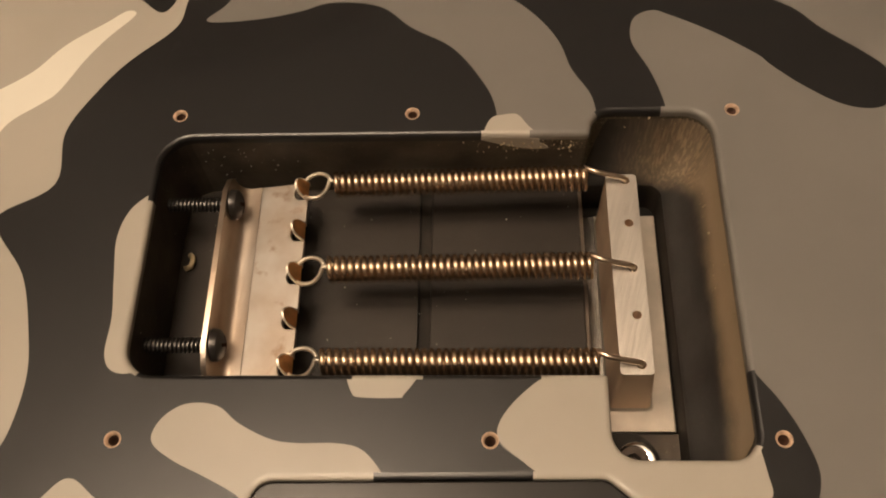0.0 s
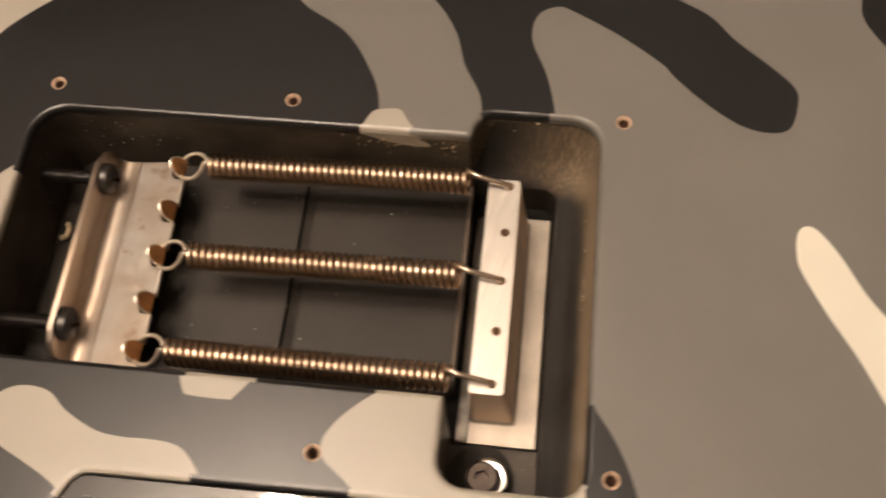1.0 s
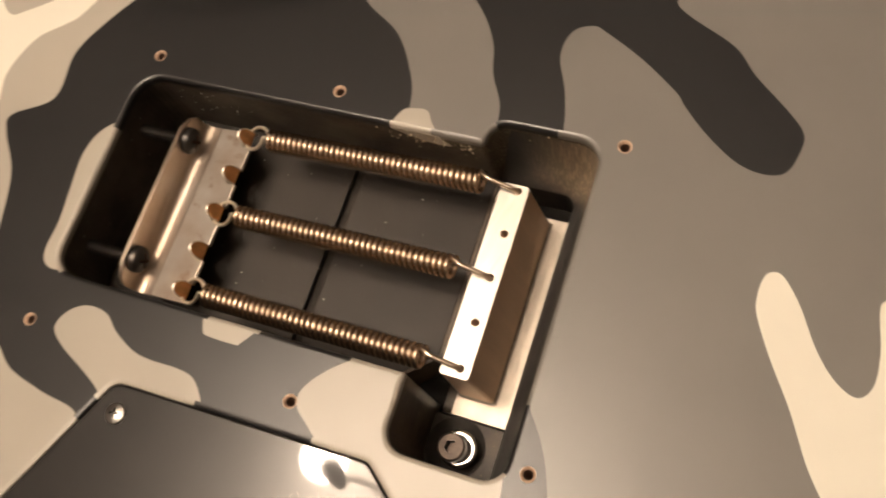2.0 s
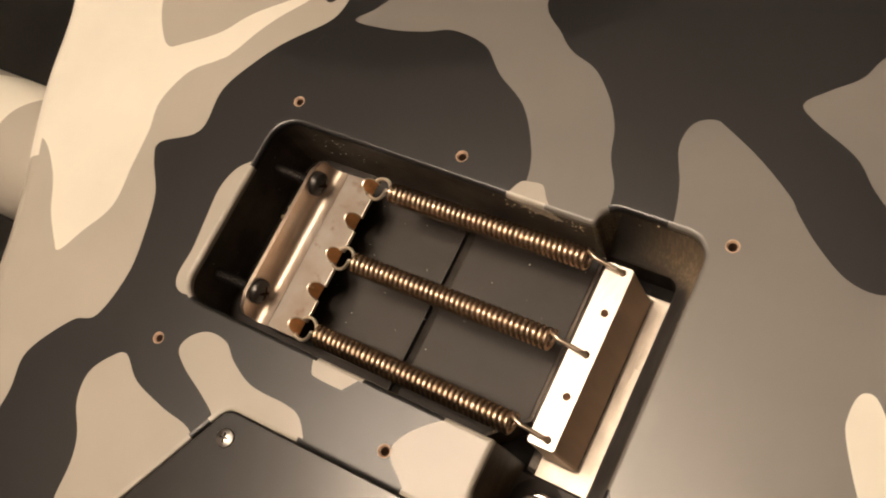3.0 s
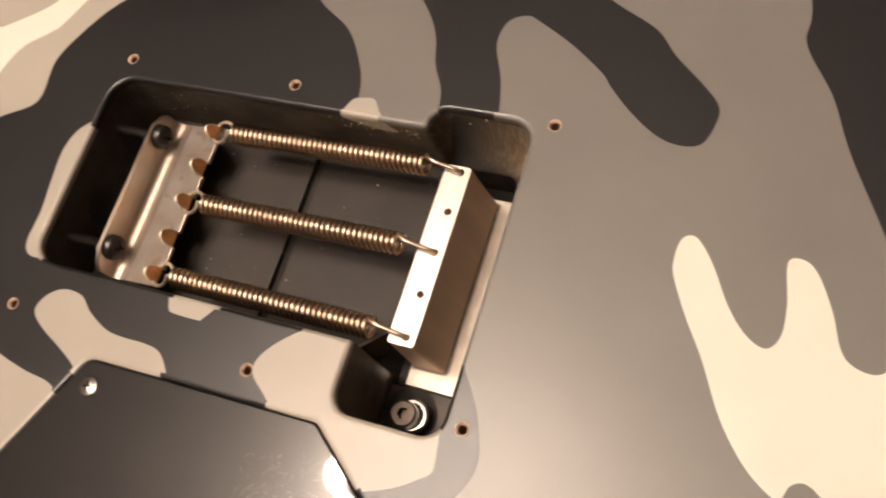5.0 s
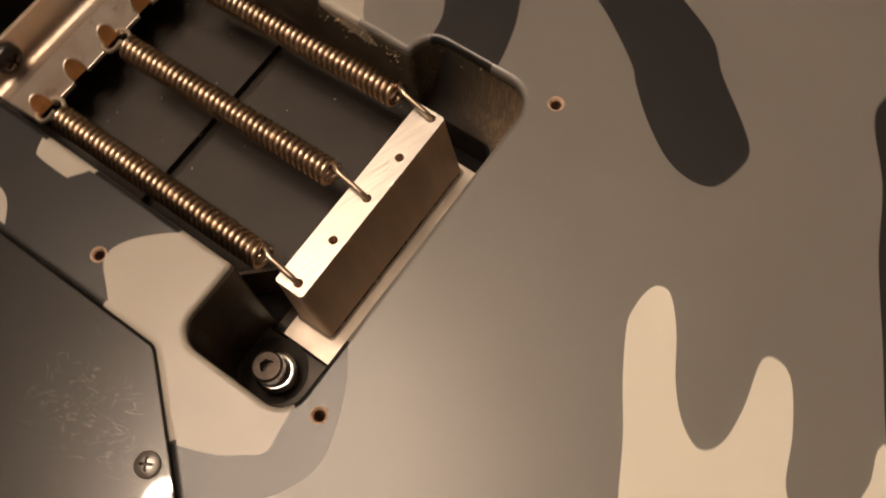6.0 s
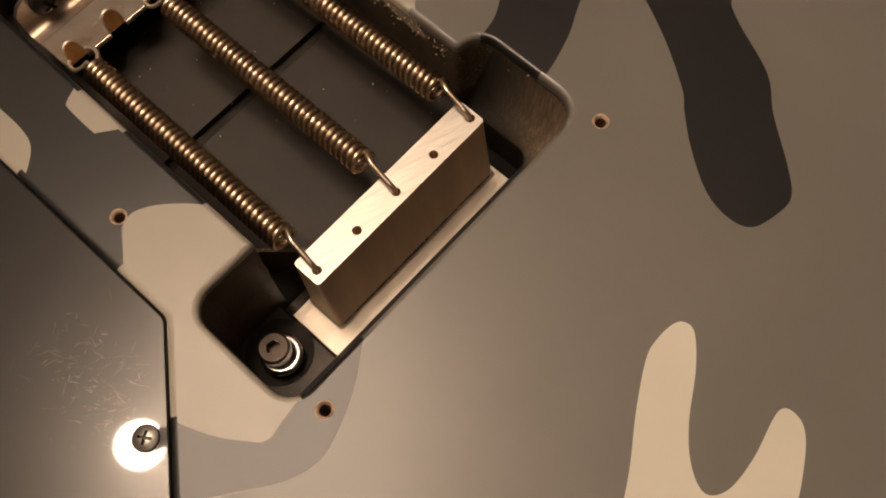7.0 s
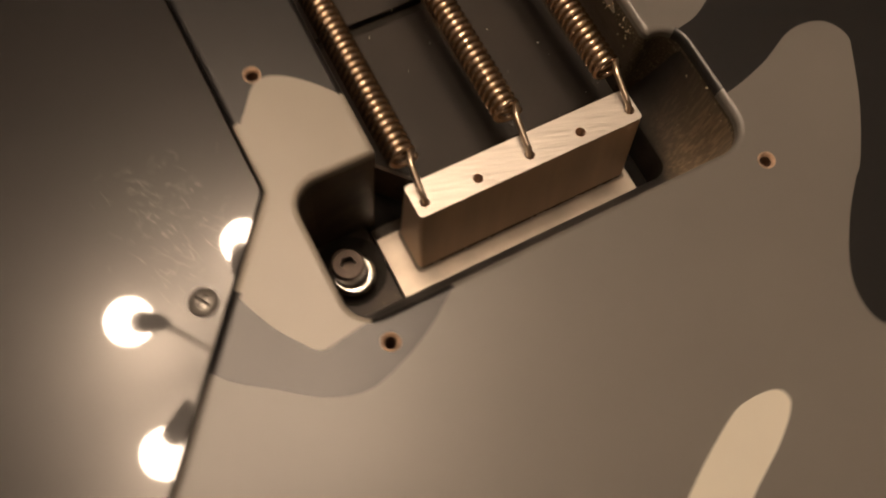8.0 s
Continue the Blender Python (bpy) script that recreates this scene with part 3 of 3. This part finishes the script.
        part("screw_hole", bm, [WOOD, HOLE_DARK], guitar, "bare copper-brown wood screw hole", smooth=True)


def build_neck(guitar):
    cream = smooth_loop([(-300, 44), (-222, 57), (-206, 65), (-194, 67), (-184, 68.5), (-175, 66.5), (-184, 57), (-190, 47), (-191.5, 37), (-191, 27), (-199, 28), (-300, 20)])
    cy, pts, edges = 38.8, [], []
    half = [(x, 25.0 + 2.0 * (x + 160) / 400) for x in np.arange(-520, -105, 4.0)]
    ring = [(x, cy - h) for x, h in half] + [(x, cy + h) for x, h in reversed(half)]
    for loop in (ring, cream):
        k = len(pts)
        pts += [(float(x), float(y)) for x, y in loop]
        edges += [(k + i, k + (i + 1) % len(loop)) for i in range(len(loop))]
    for x, h in half:
        pts += [(float(x), cy + h * math.sin(math.radians(b))) for b in range(-85, 86, 5)]
    vs, _, faces, *_ = geometry.delaunay_2d_cdt([Vector(p) for p in pts], edges, [], 0, 1e-5, False)
    v = np.array([(q.x, q.y) for q in vs])
    mid = np.array([v[list(f)].mean(0) for f in faces])
    ok = inside(mid, np.array(ring))
    col = np.where(inside(mid, cream), CREAM_I, TAN_I)
    bm = bmesh.new()
    top = []
    for x, y in v:
        h = 25.0 + 2.0 * (x + 160) / 400
        u = min(1.0, abs(y - cy) / h)
        top.append(bm.verts.new((x * MM, y * MM, (-43.5 + 20.5 * (1 - u ** 2.2) ** 0.55) * MM)))
    for f, c, k in zip(faces, col, ok):
        if k:
            bm.faces.new([top[i] for i in f]).material_index = int(c)
    bmesh.ops.delete(bm, geom=[q for q in bm.verts if not q.link_faces], context="VERTS")
    rings(bm, [[(x, y, -43.5) for x, y in ring], [(x, y, -45.5) for x, y in ring]], close_last=True)
    part("neck", bm, COLOURS, guitar, "cream and stone painted rounded neck", smooth="angle")


guitar = thing("electric_guitar", "electric guitar with camouflage finish lying face down on black cloth", "guitar")
build_body(guitar)
build_neck(guitar)


# ---- spring claw ----
SPRING_Y = [(61.0, 62.5), (39.6, 40.6), (18.6, 18.7)]
NOTCH_Y = [61.0, 50.4, 39.8, 29.2, 18.6]


def build_claw():
    claw = thing("spring_claw", "tarnished nickel spring claw with five hooks screwed into cavity", "spring claw")
    # bent plate: upright flange, round bend, sloping tab
    y0, y1, th = 15.6, 63.4, 1.1
    bm = bmesh.new()
    prof = [(-57.7, -5.6), (-57.6, -7.5), (-57.5, -9.4), (-57.4, -10.8)]
    prof += [(-54.4 - 3.0 * math.cos(math.radians(b)), -10.9 - 3.0 * math.sin(math.radians(b))) for b in range(8, 96, 9)] + [(-52.0, -13.4)]
    loops = []
    for x, z in prof:
        t = max(0.0, (z + 9.5) / 4)
        loops.append((x, z, y0 + 5.5 * t * t, y1 - 5.5 * t * t))
    cols = []
    for k, (x, z, a, b) in enumerate(loops):
        px, pz = prof[max(0, k - 1)]
        qx, qz = prof[min(len(prof) - 1, k + 1)]
        nx, nz = (pz - qz), (qx - px)
        ln = math.hypot(nx, nz)
        nx, nz = nx / ln, nz / ln
        cols.append([(x, a, z), (x, b, z), (x - nx * th, b, z - nz * th), (x - nx * th, a, z - nz * th)])
    rings(bm, cols, True, True)
    part("flange", bm, FLANGE, claw, "bent upright flange with worn bright edge", smooth="angle")
    # tab with arched notches along its free edge
    out = [(-52.0, y0), (-40.6, y0)]
    for y in reversed(NOTCH_Y):
        for k in range(9):
            a = math.pi * k / 8
            dx, dy = math.sin(a), -math.cos(a)
            out.append((-42.3 - 1.7 * dx, y + 2.05 * dy) if 0 < k < 8 else (-40.6, y + 2.05 * dy))
    out += [(-40.6, y1), (-52.0, y1)]
    slope = math.radians(10.0)
    m = Matrix.Translation((-52.0, 0, -13.4)) @ Matrix.Rotation(-slope, 4, "Y") @ Matrix.Translation((52.0, 0, 0))
    bm = bmesh.new()
    prism(bm, out, -th, 0, m)
    part("tab", bm, NICKEL, claw, "flat tarnished tab with arched notches", bevel=0.18)
    # hooks: tongues cut free on three sides and bent up from the edge, so that the spring loops catch round them
    for y in NOTCH_Y:
        bm = bmesh.new()
        arch = [(-40.6, -1.95), (-41.3, -1.95)] + [(-41.3 - 1.5 * math.sin(math.radians(b)), -1.95 * math.cos(math.radians(b))) for b in range(15, 166, 15)] + [(-41.3, 1.95), (-40.6, 1.95)]
        face, rim, skirt = [], [], []
        for x, dy in arch:
            z = -11.0 + 1.7 * (-40.6 - x)
            nx, ny = (x + 41.3) / 1.5 if x < -41.3 else 0.0, dy / 1.95
            face.append(bm.verts.new((x * MM, (y + dy) * MM, z * MM)))
            rim.append(bm.verts.new(((x + 0.45 * nx) * MM, (y + dy + 0.3 * ny) * MM, (z + 0.03) * MM)))
            skirt.append(bm.verts.new(((x + 0.45 * nx) * MM, (y + dy + 0.3 * ny) * MM, (z - 1.3) * MM)))
        bm.faces.new(face)
        for k in range(len(arch) - 1):
            bm.faces.new((face[k], face[k + 1], rim[k + 1], rim[k])).material_index = 1
            bm.faces.new((rim[k], rim[k + 1], skirt[k + 1], skirt[k])).material_index = 1
        bmesh.ops.recalc_face_normals(bm, faces=bm.faces[:])
        part("hook", bm, [TONGUE, HOOKWIRE], claw, "hook coloured by brown reflection, with bright cut edge")
    # two black pan-head screws through the flange
    for y in (56.6, 22.8):
        z = -9.6
        t = Matrix.Translation((-57.4, y, z)) @ Matrix.Rotation(math.pi / 2, 4, "Y")
        bm = bmesh.new()
        cross_head(bm, t, 3.5, 2.8, 2.0, 0.42, 0.4, 1.6)
        head = part("claw_screw", bm, [BLACK_STEEL, HOLE_DARK], claw, "black cross-head wood screw", smooth="angle")
        bm = bmesh.new()
        n, loops = 12, []
        for k in range(0, 17 * 12):
            u = k / 12
            row = []
            for i in range(n):
                a = 2 * math.pi * i / n
                ph = (u - i / n) % 1.0
                r = 1.25 + 0.55 * max(0.0, 1 - abs(ph - 0.5) / 0.3)
                row.append(t @ Vector((r * math.cos(a), r * math.sin(a), -1.0 - u * 0.9)))
            loops.append(row)
        rings(bm, loops, True, True)
        part("thread", bm, BLACK_STEEL, head, "threaded black shaft")


build_claw()


# ---- springs ----
def build_spring(ya, yb):
    s = thing("tremolo_spring", "bronzed steel tension spring stretched between claw and block", "spring", "tremolo springs")
    x0, x1, z0, z1 = -34.1, 22.4, -8.4, -9.0
    turns, R, r = 38, 2.42, 0.62
    path = []
    for k in range(turns * 28 + 1):
        u = k / (turns * 28)
        a = 2 * math.pi * turns * u
        path.append((x0 + (x1 - x0) * u, ya + (yb - ya) * u + R * math.cos(a), z0 + (z1 - z0) * u + R * math.sin(a)))
    bm = bmesh.new()
    wire(bm, path, r, 14)
    part("coil", bm, SPRING, s, "closely wound bronzed coil", smooth=True)
    # open loop that catches the claw's hook
    bm = bmesh.new()
    cx = -38.7
    loop = [(x0 + 1.0, ya + 0.4, z0 + 2.4), (x0 + 0.2, ya - 0.3, z0 + 2.2)]
    for k in range(44):
        a = math.radians(-10 - 335 * k / 43)
        rise = max(0.0, 1 - k / 9)
        loop.append((cx + 3.5 * math.cos(a), ya + 0.2 + 3.15 * math.sin(a), -9.3 + 0.95 * math.cos(a) - 0.9 * max(0.0, -math.cos(a)) ** 3 + 2.0 * rise ** 1.4))
    wire(bm, loop, 0.48, 10)
    part("end_loop", bm, HOOKWIRE, s, "open wire loop", smooth=True)
    # straight tail bent down into the block
    bm = bmesh.new()
    tail = [(x1 - 0.9, yb + 2.2, z1 + 0.9), (x1 + 0.1, yb + 1.3, z1 + 1.7), (x1 + 1.3, yb + 0.7, z1 + 1.8)]
    for k in range(9):
        tail.append((x1 + 2.0 + 4.6 * k / 8, yb + 0.45 - 0.4 * k / 8, z1 + 1.75 - 1.3 * k / 8))
    for k in range(1, 7):
        a = k / 6 * 1.35
        tail.append((29.2 + 1.75 * math.sin(a), yb, -8.6 - 0.2 * k / 6 - 1.75 * (1 - math.cos(a))))
    tail += [(31.0, yb, -11.4), (31.0, yb, -14.0)]
    wire(bm, tail, 0.6, 10)
    part("end_hook", bm, TAILWIRE, s, "straight wire hook", smooth=True)


for pair in SPRING_Y:
    build_spring(*pair)


# ---- tremolo block on its base plate ----
def build_block():
    b = thing("tremolo_block", "brushed steel tremolo block with five spring holes in cavity", "tremolo block")
    holes = [62.7, 51.75, 40.75, 29.75, 18.75]
    top = dense(rounded([(26.6, 16.6, 0.8), (33.5, 16.6, 0.8), (33.5, 64.3, 0.8), (26.6, 64.3, 0.8)], 3), 0.6)
    smooth_top = top
    chip = random.Random(9)
    top = np.array([(x - (chip.uniform(0, 0.08) if chip.random() < 0.75 else chip.uniform(0.1, 0.34)) * (1 if x > 33.4 else -0.7 if x < 26.7 else 0), y) for x, y in top])
    # top face with open holes
    pts, edges = [tuple(map(float, p)) for p in top], []
    edges = [(i, (i + 1) % len(top)) for i in range(len(top))]
    for y in holes:
        k = len(pts)
        pts += circle(0.98, 14, 31.0, y)
        edges += [(k + i, k + (i + 1) % 14) for i in range(14)]
    vs, _, faces, *_ = geometry.delaunay_2d_cdt([Vector(p) for p in pts], edges, [], 0, 1e-5, False)
    bm = bmesh.new()
    TOP = -10.5
    bv = [bm.verts.new((v.x * MM, v.y * MM, TOP * MM)) for v in vs]
    for f in faces:
        c = sum((vs[i] for i in f), Vector((0, 0))) / len(f)
        if all(math.hypot(c.x - 31.0, c.y - y) > 0.96 for y in holes):
            bm.faces.new([bv[i] for i in f])
    # the sides widen downwards and run out in a small fillet on the plate

    def flared(z, wide, foot):
        return [(26.6 + (x - 26.6) * wide + (foot if x > 30 else -foot * 0.3), 40.45 + (y - 40.45) * (1 + 0.014 * (wide - 1) / 0.4) + (foot * 0.7 if y > 40 else -foot * 0.7), z) for x, y in smooth_top]
    rings(bm, [[(x, y, TOP) for x, y in top], [(x, y, TOP - 0.4) for x, y in smooth_top], flared(-31.4, 1.35, 0.0), flared(-31.8, 1.35, 0.06), flared(-32.1, 1.35, 0.2), flared(-32.25, 1.35, 0.4), flared(-32.4, 1.35, 0.7)])
    for y in holes:
        rings(bm, [[(x, q, TOP) for x, q in circle(0.98, 14, 31.0, y)], [(x, q, -17) for x, q in circle(0.98, 14, 31.0, y)]], close_last=True)
    for f in bm.faces:
        low = min(q.co.z for q in f.verts)
        f.material_index = (2 if low < -31.5 * MM else 1) if low < (TOP - 0.5) * MM and len(f.verts) == 4 else 0
    bmesh.ops.remove_doubles(bm, verts=bm.verts[:], dist=1e-6)
    part("block", bm, [BLOCK_STEEL, BLOCK_SIDE, PLATE_STEEL], b, "brushed steel block with saw-chipped edges")
    # uneven dark seam along the foot of the block
    bm = bmesh.new()
    seam = random.Random(3)
    for k in range(60):
        y = 17.5 + 45.5 * k / 59
        w = seam.uniform(0.05, 0.22)
        x = 35.88
        prism(bm, [(x, y - 0.5), (x + w, y - 0.4), (x + w * 1.1, y + 0.4), (x, y + 0.5)], -31.95, -31.55 + seam.uniform(0, 0.2))
    part("seam", bm, HOLE_DARK, b, "uneven dark seam at the foot")
    bm = bmesh.new()
    section = [(23.8, -34.0), (23.8, -33.15), (26.2, -32.55), (26.4, -32.4), (40.9, -32.4), (41.3, -32.7), (41.3, -34.0)]
    rings(bm, [[(x, y, z) for x, z in section] for y in (11.3, 65.9)], True, True)
    bm.normal_update()
    for f in bm.faces:
        f.material_index = 1 if f.normal.x < -0.1 and f.normal.z > 0.5 else 0
    part("base_plate", bm, [PLATE_STEEL, BEVEL_STEEL], b, "bright steel base plate with bevelled knife edge", bevel=0.12)


build_block()


def build_stud():
    s = thing("bridge_stud", "socket-head bridge stud in chrome bushing at pocket corner", "stud bolt")
    bm = bmesh.new()
    at = Matrix.Translation((31.6, 3.6, 0))
    turned(bm, [(4.4, -32.0), (4.5, -29.2), (4.2, -28.8), (3.6, -28.6), (2.6, -29.2)], 28, at)
    part("bushing", bm, CHROME, s, "chrome bushing", smooth=True)
    bm = bmesh.new()
    at = Matrix.Translation((30.4, 3.3, 0))
    turned(bm, [(3.4, -32.0), (3.4, -26.7), (2.95, -26.2), (1.9, -26.2)], 28, at, True, False)
    hexa = [[at @ Vector((r * math.cos(i * math.pi / 3 + 0.3), r * math.sin(i * math.pi / 3 + 0.3), z)) for i in range(6)] for r, z in ((1.6, -26.2), (1.6, -28.8))]
    rings(bm, hexa, False, True)
    part("cap_screw", bm, BROWN_STEEL, s, "browned hex socket cap screw", smooth=False, bevel=0.0)
    bm = bmesh.new()
    ring_o = [at @ Vector((1.95 * math.cos(2 * math.pi * i / 24), 1.95 * math.sin(2 * math.pi * i / 24), -26.2)) for i in range(24)]
    ring_i = []
    for i in range(24):
        a = 2 * math.pi * i / 24 - 0.3
        rr = 1.6 * math.cos(math.pi / 6) / math.cos((a % (math.pi / 3)) - math.pi / 6)
        ring_i.append(at @ Vector((rr * math.cos(a + 0.3), rr * math.sin(a + 0.3), -26.2)))
    rings(bm, [ring_o, ring_i])
    part("socket_face", bm, BROWN_STEEL, s)


build_stud()


# ---- control cover ----
COVER_TOP = -0.25


def build_cover():
    c = thing("control_cover", "glossy black scratched plastic control cover screwed on body", "cover plate")
    bm = bmesh.new()
    prism(bm, COVER_PLAN, -2.2, COVER_TOP)
    plate = part("plate", bm, COVER, c, "glossy black plate", bevel=0.45)
    # hairline scratches round the middle of the plate
    rnd = random.Random(12)
    bm = bmesh.new()
    for k in range(230):
        cx, cy, sd = rnd.choice(((24, -16, 2.5), (25, -22, 2.5), (29, -26, 2.5), (20, -26, 3), (14, -20, 3), (11, -25, 3), (18, -23, 4), (22, -25, 11)))
        x, y = rnd.gauss(cx, sd), rnd.gauss(cy, sd)
        if not -35 < x < 66 or y > -10.5 - max(0, x - 19) * 0.85 or math.hypot(x - 34.7, y + 23.4) < 4:
            continue
        bold = k % 4 == 0
        a = rnd.choice((0.5, 0.9, 2.2)) + rnd.gauss(0, 0.35)
        ln, w = (rnd.uniform(0.3, 1.8), rnd.uniform(0.03, 0.06)) if bold else (rnd.uniform(0.4, 3.6), rnd.uniform(0.008, 0.026))
        turn, spot, low, high = rnd.gauss(0, 0.35), Vector((x, y, COVER_TOP + 0.006)), [], []
        for k in range(7):
            q = Vector((-math.sin(a), math.cos(a), 0))
            e = w * math.sin(math.pi * (k + 0.15) / 6.3)
            low.append(bm.verts.new((spot - q * e) * MM))
            high.append(bm.verts.new((spot + q * e) * MM))
            spot = spot + Vector((math.cos(a), math.sin(a), 0)) * ln / 6
            a += turn / 6
        for k in range(6):
            bm.faces.new((low[k], low[k + 1], high[k + 1], high[k]))
    part("scuffing", bm, SCRATCH, plate, "fine hairline scuffing")
    for x, y, turn in ((-39.0, -14.2, 0.15), (34.7, -23.4, 0.55), (-54.2, -43.4, 0.9), (60, -50, 0.3), (-30, -74, 0.7), (45, -74, 1.1)):
        t = Matrix.Translation((x, y, COVER_TOP))
        bm = bmesh.new()
        cross_head(bm, t, 2.4, 1.0, 1.3, 0.27, turn, 0.8)
        part("cover_screw", bm, [SCREW_CHROME, SLOT_STEEL], c, "nickel-plated cross-head screw", smooth="angle")


build_cover()


def build_crumb():
    bm = bmesh.new()
    path = [(-69.6, 50.2, -22.0), (-68.8, 49.6, -21.5), (-68.4, 48.4, -21.3), (-69.0, 47.2, -21.7), (-70.2, 46.6, -22.0)]
    wire(bm, path, 0.75, 7)
    for v in bm.verts:
        v.co += Vector(noise.noise_vector(v.co * 900)) * 0.0004
    tagged(part("wood_shaving", bm, FOAM, smooth=True), "pale curled shaving lying on cavity floor", "shaving")


build_crumb()


def build_dust():
    """Sawdust left by the router under the lip and on the pocket walls, and pale specks on the floor."""
    rnd = random.Random(4)

    def grains(name, places, size, mat, label, category):
        bm = bmesh.new()
        for p in places:
            r = size * rnd.uniform(0.4, 1.3) ** 1.5
            m = Matrix.Translation(Vector(p) * MM) @ Euler((rnd.uniform(0, 6), rnd.uniform(0, 6), rnd.uniform(0, 6))).to_matrix().to_4x4() @ Matrix.Diagonal((r * MM, r * MM * rnd.uniform(0.25, 0.9), r * MM * 0.4, 1))
            bmesh.ops.create_icosphere(bm, subdivisions=1, radius=1.0, matrix=m)
        tagged(part(name, bm, mat), label, category, kind="stuff")

    places = [(rnd.triangular(-8, 22, 18), 68.2, -2.3 - abs(rnd.gauss(0, 2.4))) for _ in range(75)]
    places += [(rnd.uniform(24, 47), 74.1, -2.2 - rnd.uniform(0, 16)) for _ in range(40)]
    places += [(48.0 - 0.02 * abs(y - 44), y, -11.6 + rnd.gauss(0, 1.6)) for y in (rnd.gauss(46, 9) for _ in range(22))]
    places += [(48.95, rnd.uniform(8, 70), -3 - rnd.uniform(0, 4)) for _ in range(14)]
    grains("sawdust", places, 0.30, SAWDUST, "yellowish sawdust clinging to the cavity walls", "sawdust")
    places = [(rnd.uniform(-66, 20), rnd.uniform(15, 66), -22.75) for _ in range(34)]
    places += [(rnd.gauss(-56, 7), 68.15, -rnd.uniform(3, 16)) for _ in range(26)] + [(-71.6, rnd.uniform(20, 64), -rnd.uniform(4, 18)) for _ in range(12)]
    grains("dust_specks", places, 0.17, CREAM, "pale dust specks on the cavity floor and walls", "dust")


build_dust()


# ---- chandelier ----
def build_chandelier():
    ch = thing("chandelier", "five-armed chandelier with warm lit globe bulbs and black sockets", "chandelier")
    L = LAMP * 1000
    H = 82
    bm = bmesh.new()
    turned(bm, [(46, 109.5), (50, H + 8)] + [(85 * math.sin(math.radians(b)), H + 65 - 85 * math.cos(math.radians(b))) for b in (36, 32, 28, 24, 20, 16, 12, 8, 4, 1)], 32, Matrix.Translation(L + Vector((20, -12, 0))))
    part("hub", bm, SCREW_NICKEL, ch, "polished black chrome hub", smooth=True)
    for k in range(5):
        a = math.radians(ARM0 + 72 * k)
        d, u = Vector((math.cos(a), math.sin(a), 0)), Vector((0, 0, 1))
        bm = bmesh.new()
        path = [L + d * (45 + 77 * s + 24 * math.sin(math.pi * s)) + d.cross(u) * 16 * math.sin(math.pi * s) + u * (H - 8 + 26 * math.sin(math.pi * s) - (H + 53) * s * s) for s in (i / 18 for i in range(19))]
        wire(bm, path, 5.5, 8)
        arm = part("arm", bm, ARM, ch, "thin curved satin arm", smooth=True)
        out = (d * 0.74 + u * 0.67).normalized()
        m = Matrix.Translation(L + d * 126 - u * 52) @ out.to_track_quat("Z", "Y").to_matrix().to_4x4()
        bm = bmesh.new()
        turned(bm, [(8, -26), (10, -18), (16, 14), (18.5, 40), (17, 43)], 20, m)
        part("lamp_socket", bm, SOCKET, arm, "black cone-shaped lamp socket", smooth=True)
        bm = bmesh.new()
        turned(bm, [(15, 39), (22, 43)] + [(37.5 * math.sin(math.radians(b)), 72 - 37.5 * math.cos(math.radians(b))) for b in range(40, 180, 14)] + [(0.5, 109.5)], 24, m)
        part("bulb", bm, BULB, arm, "lit warm white globe bulb", smooth=True)


ARM0 = 155.5
build_chandelier()
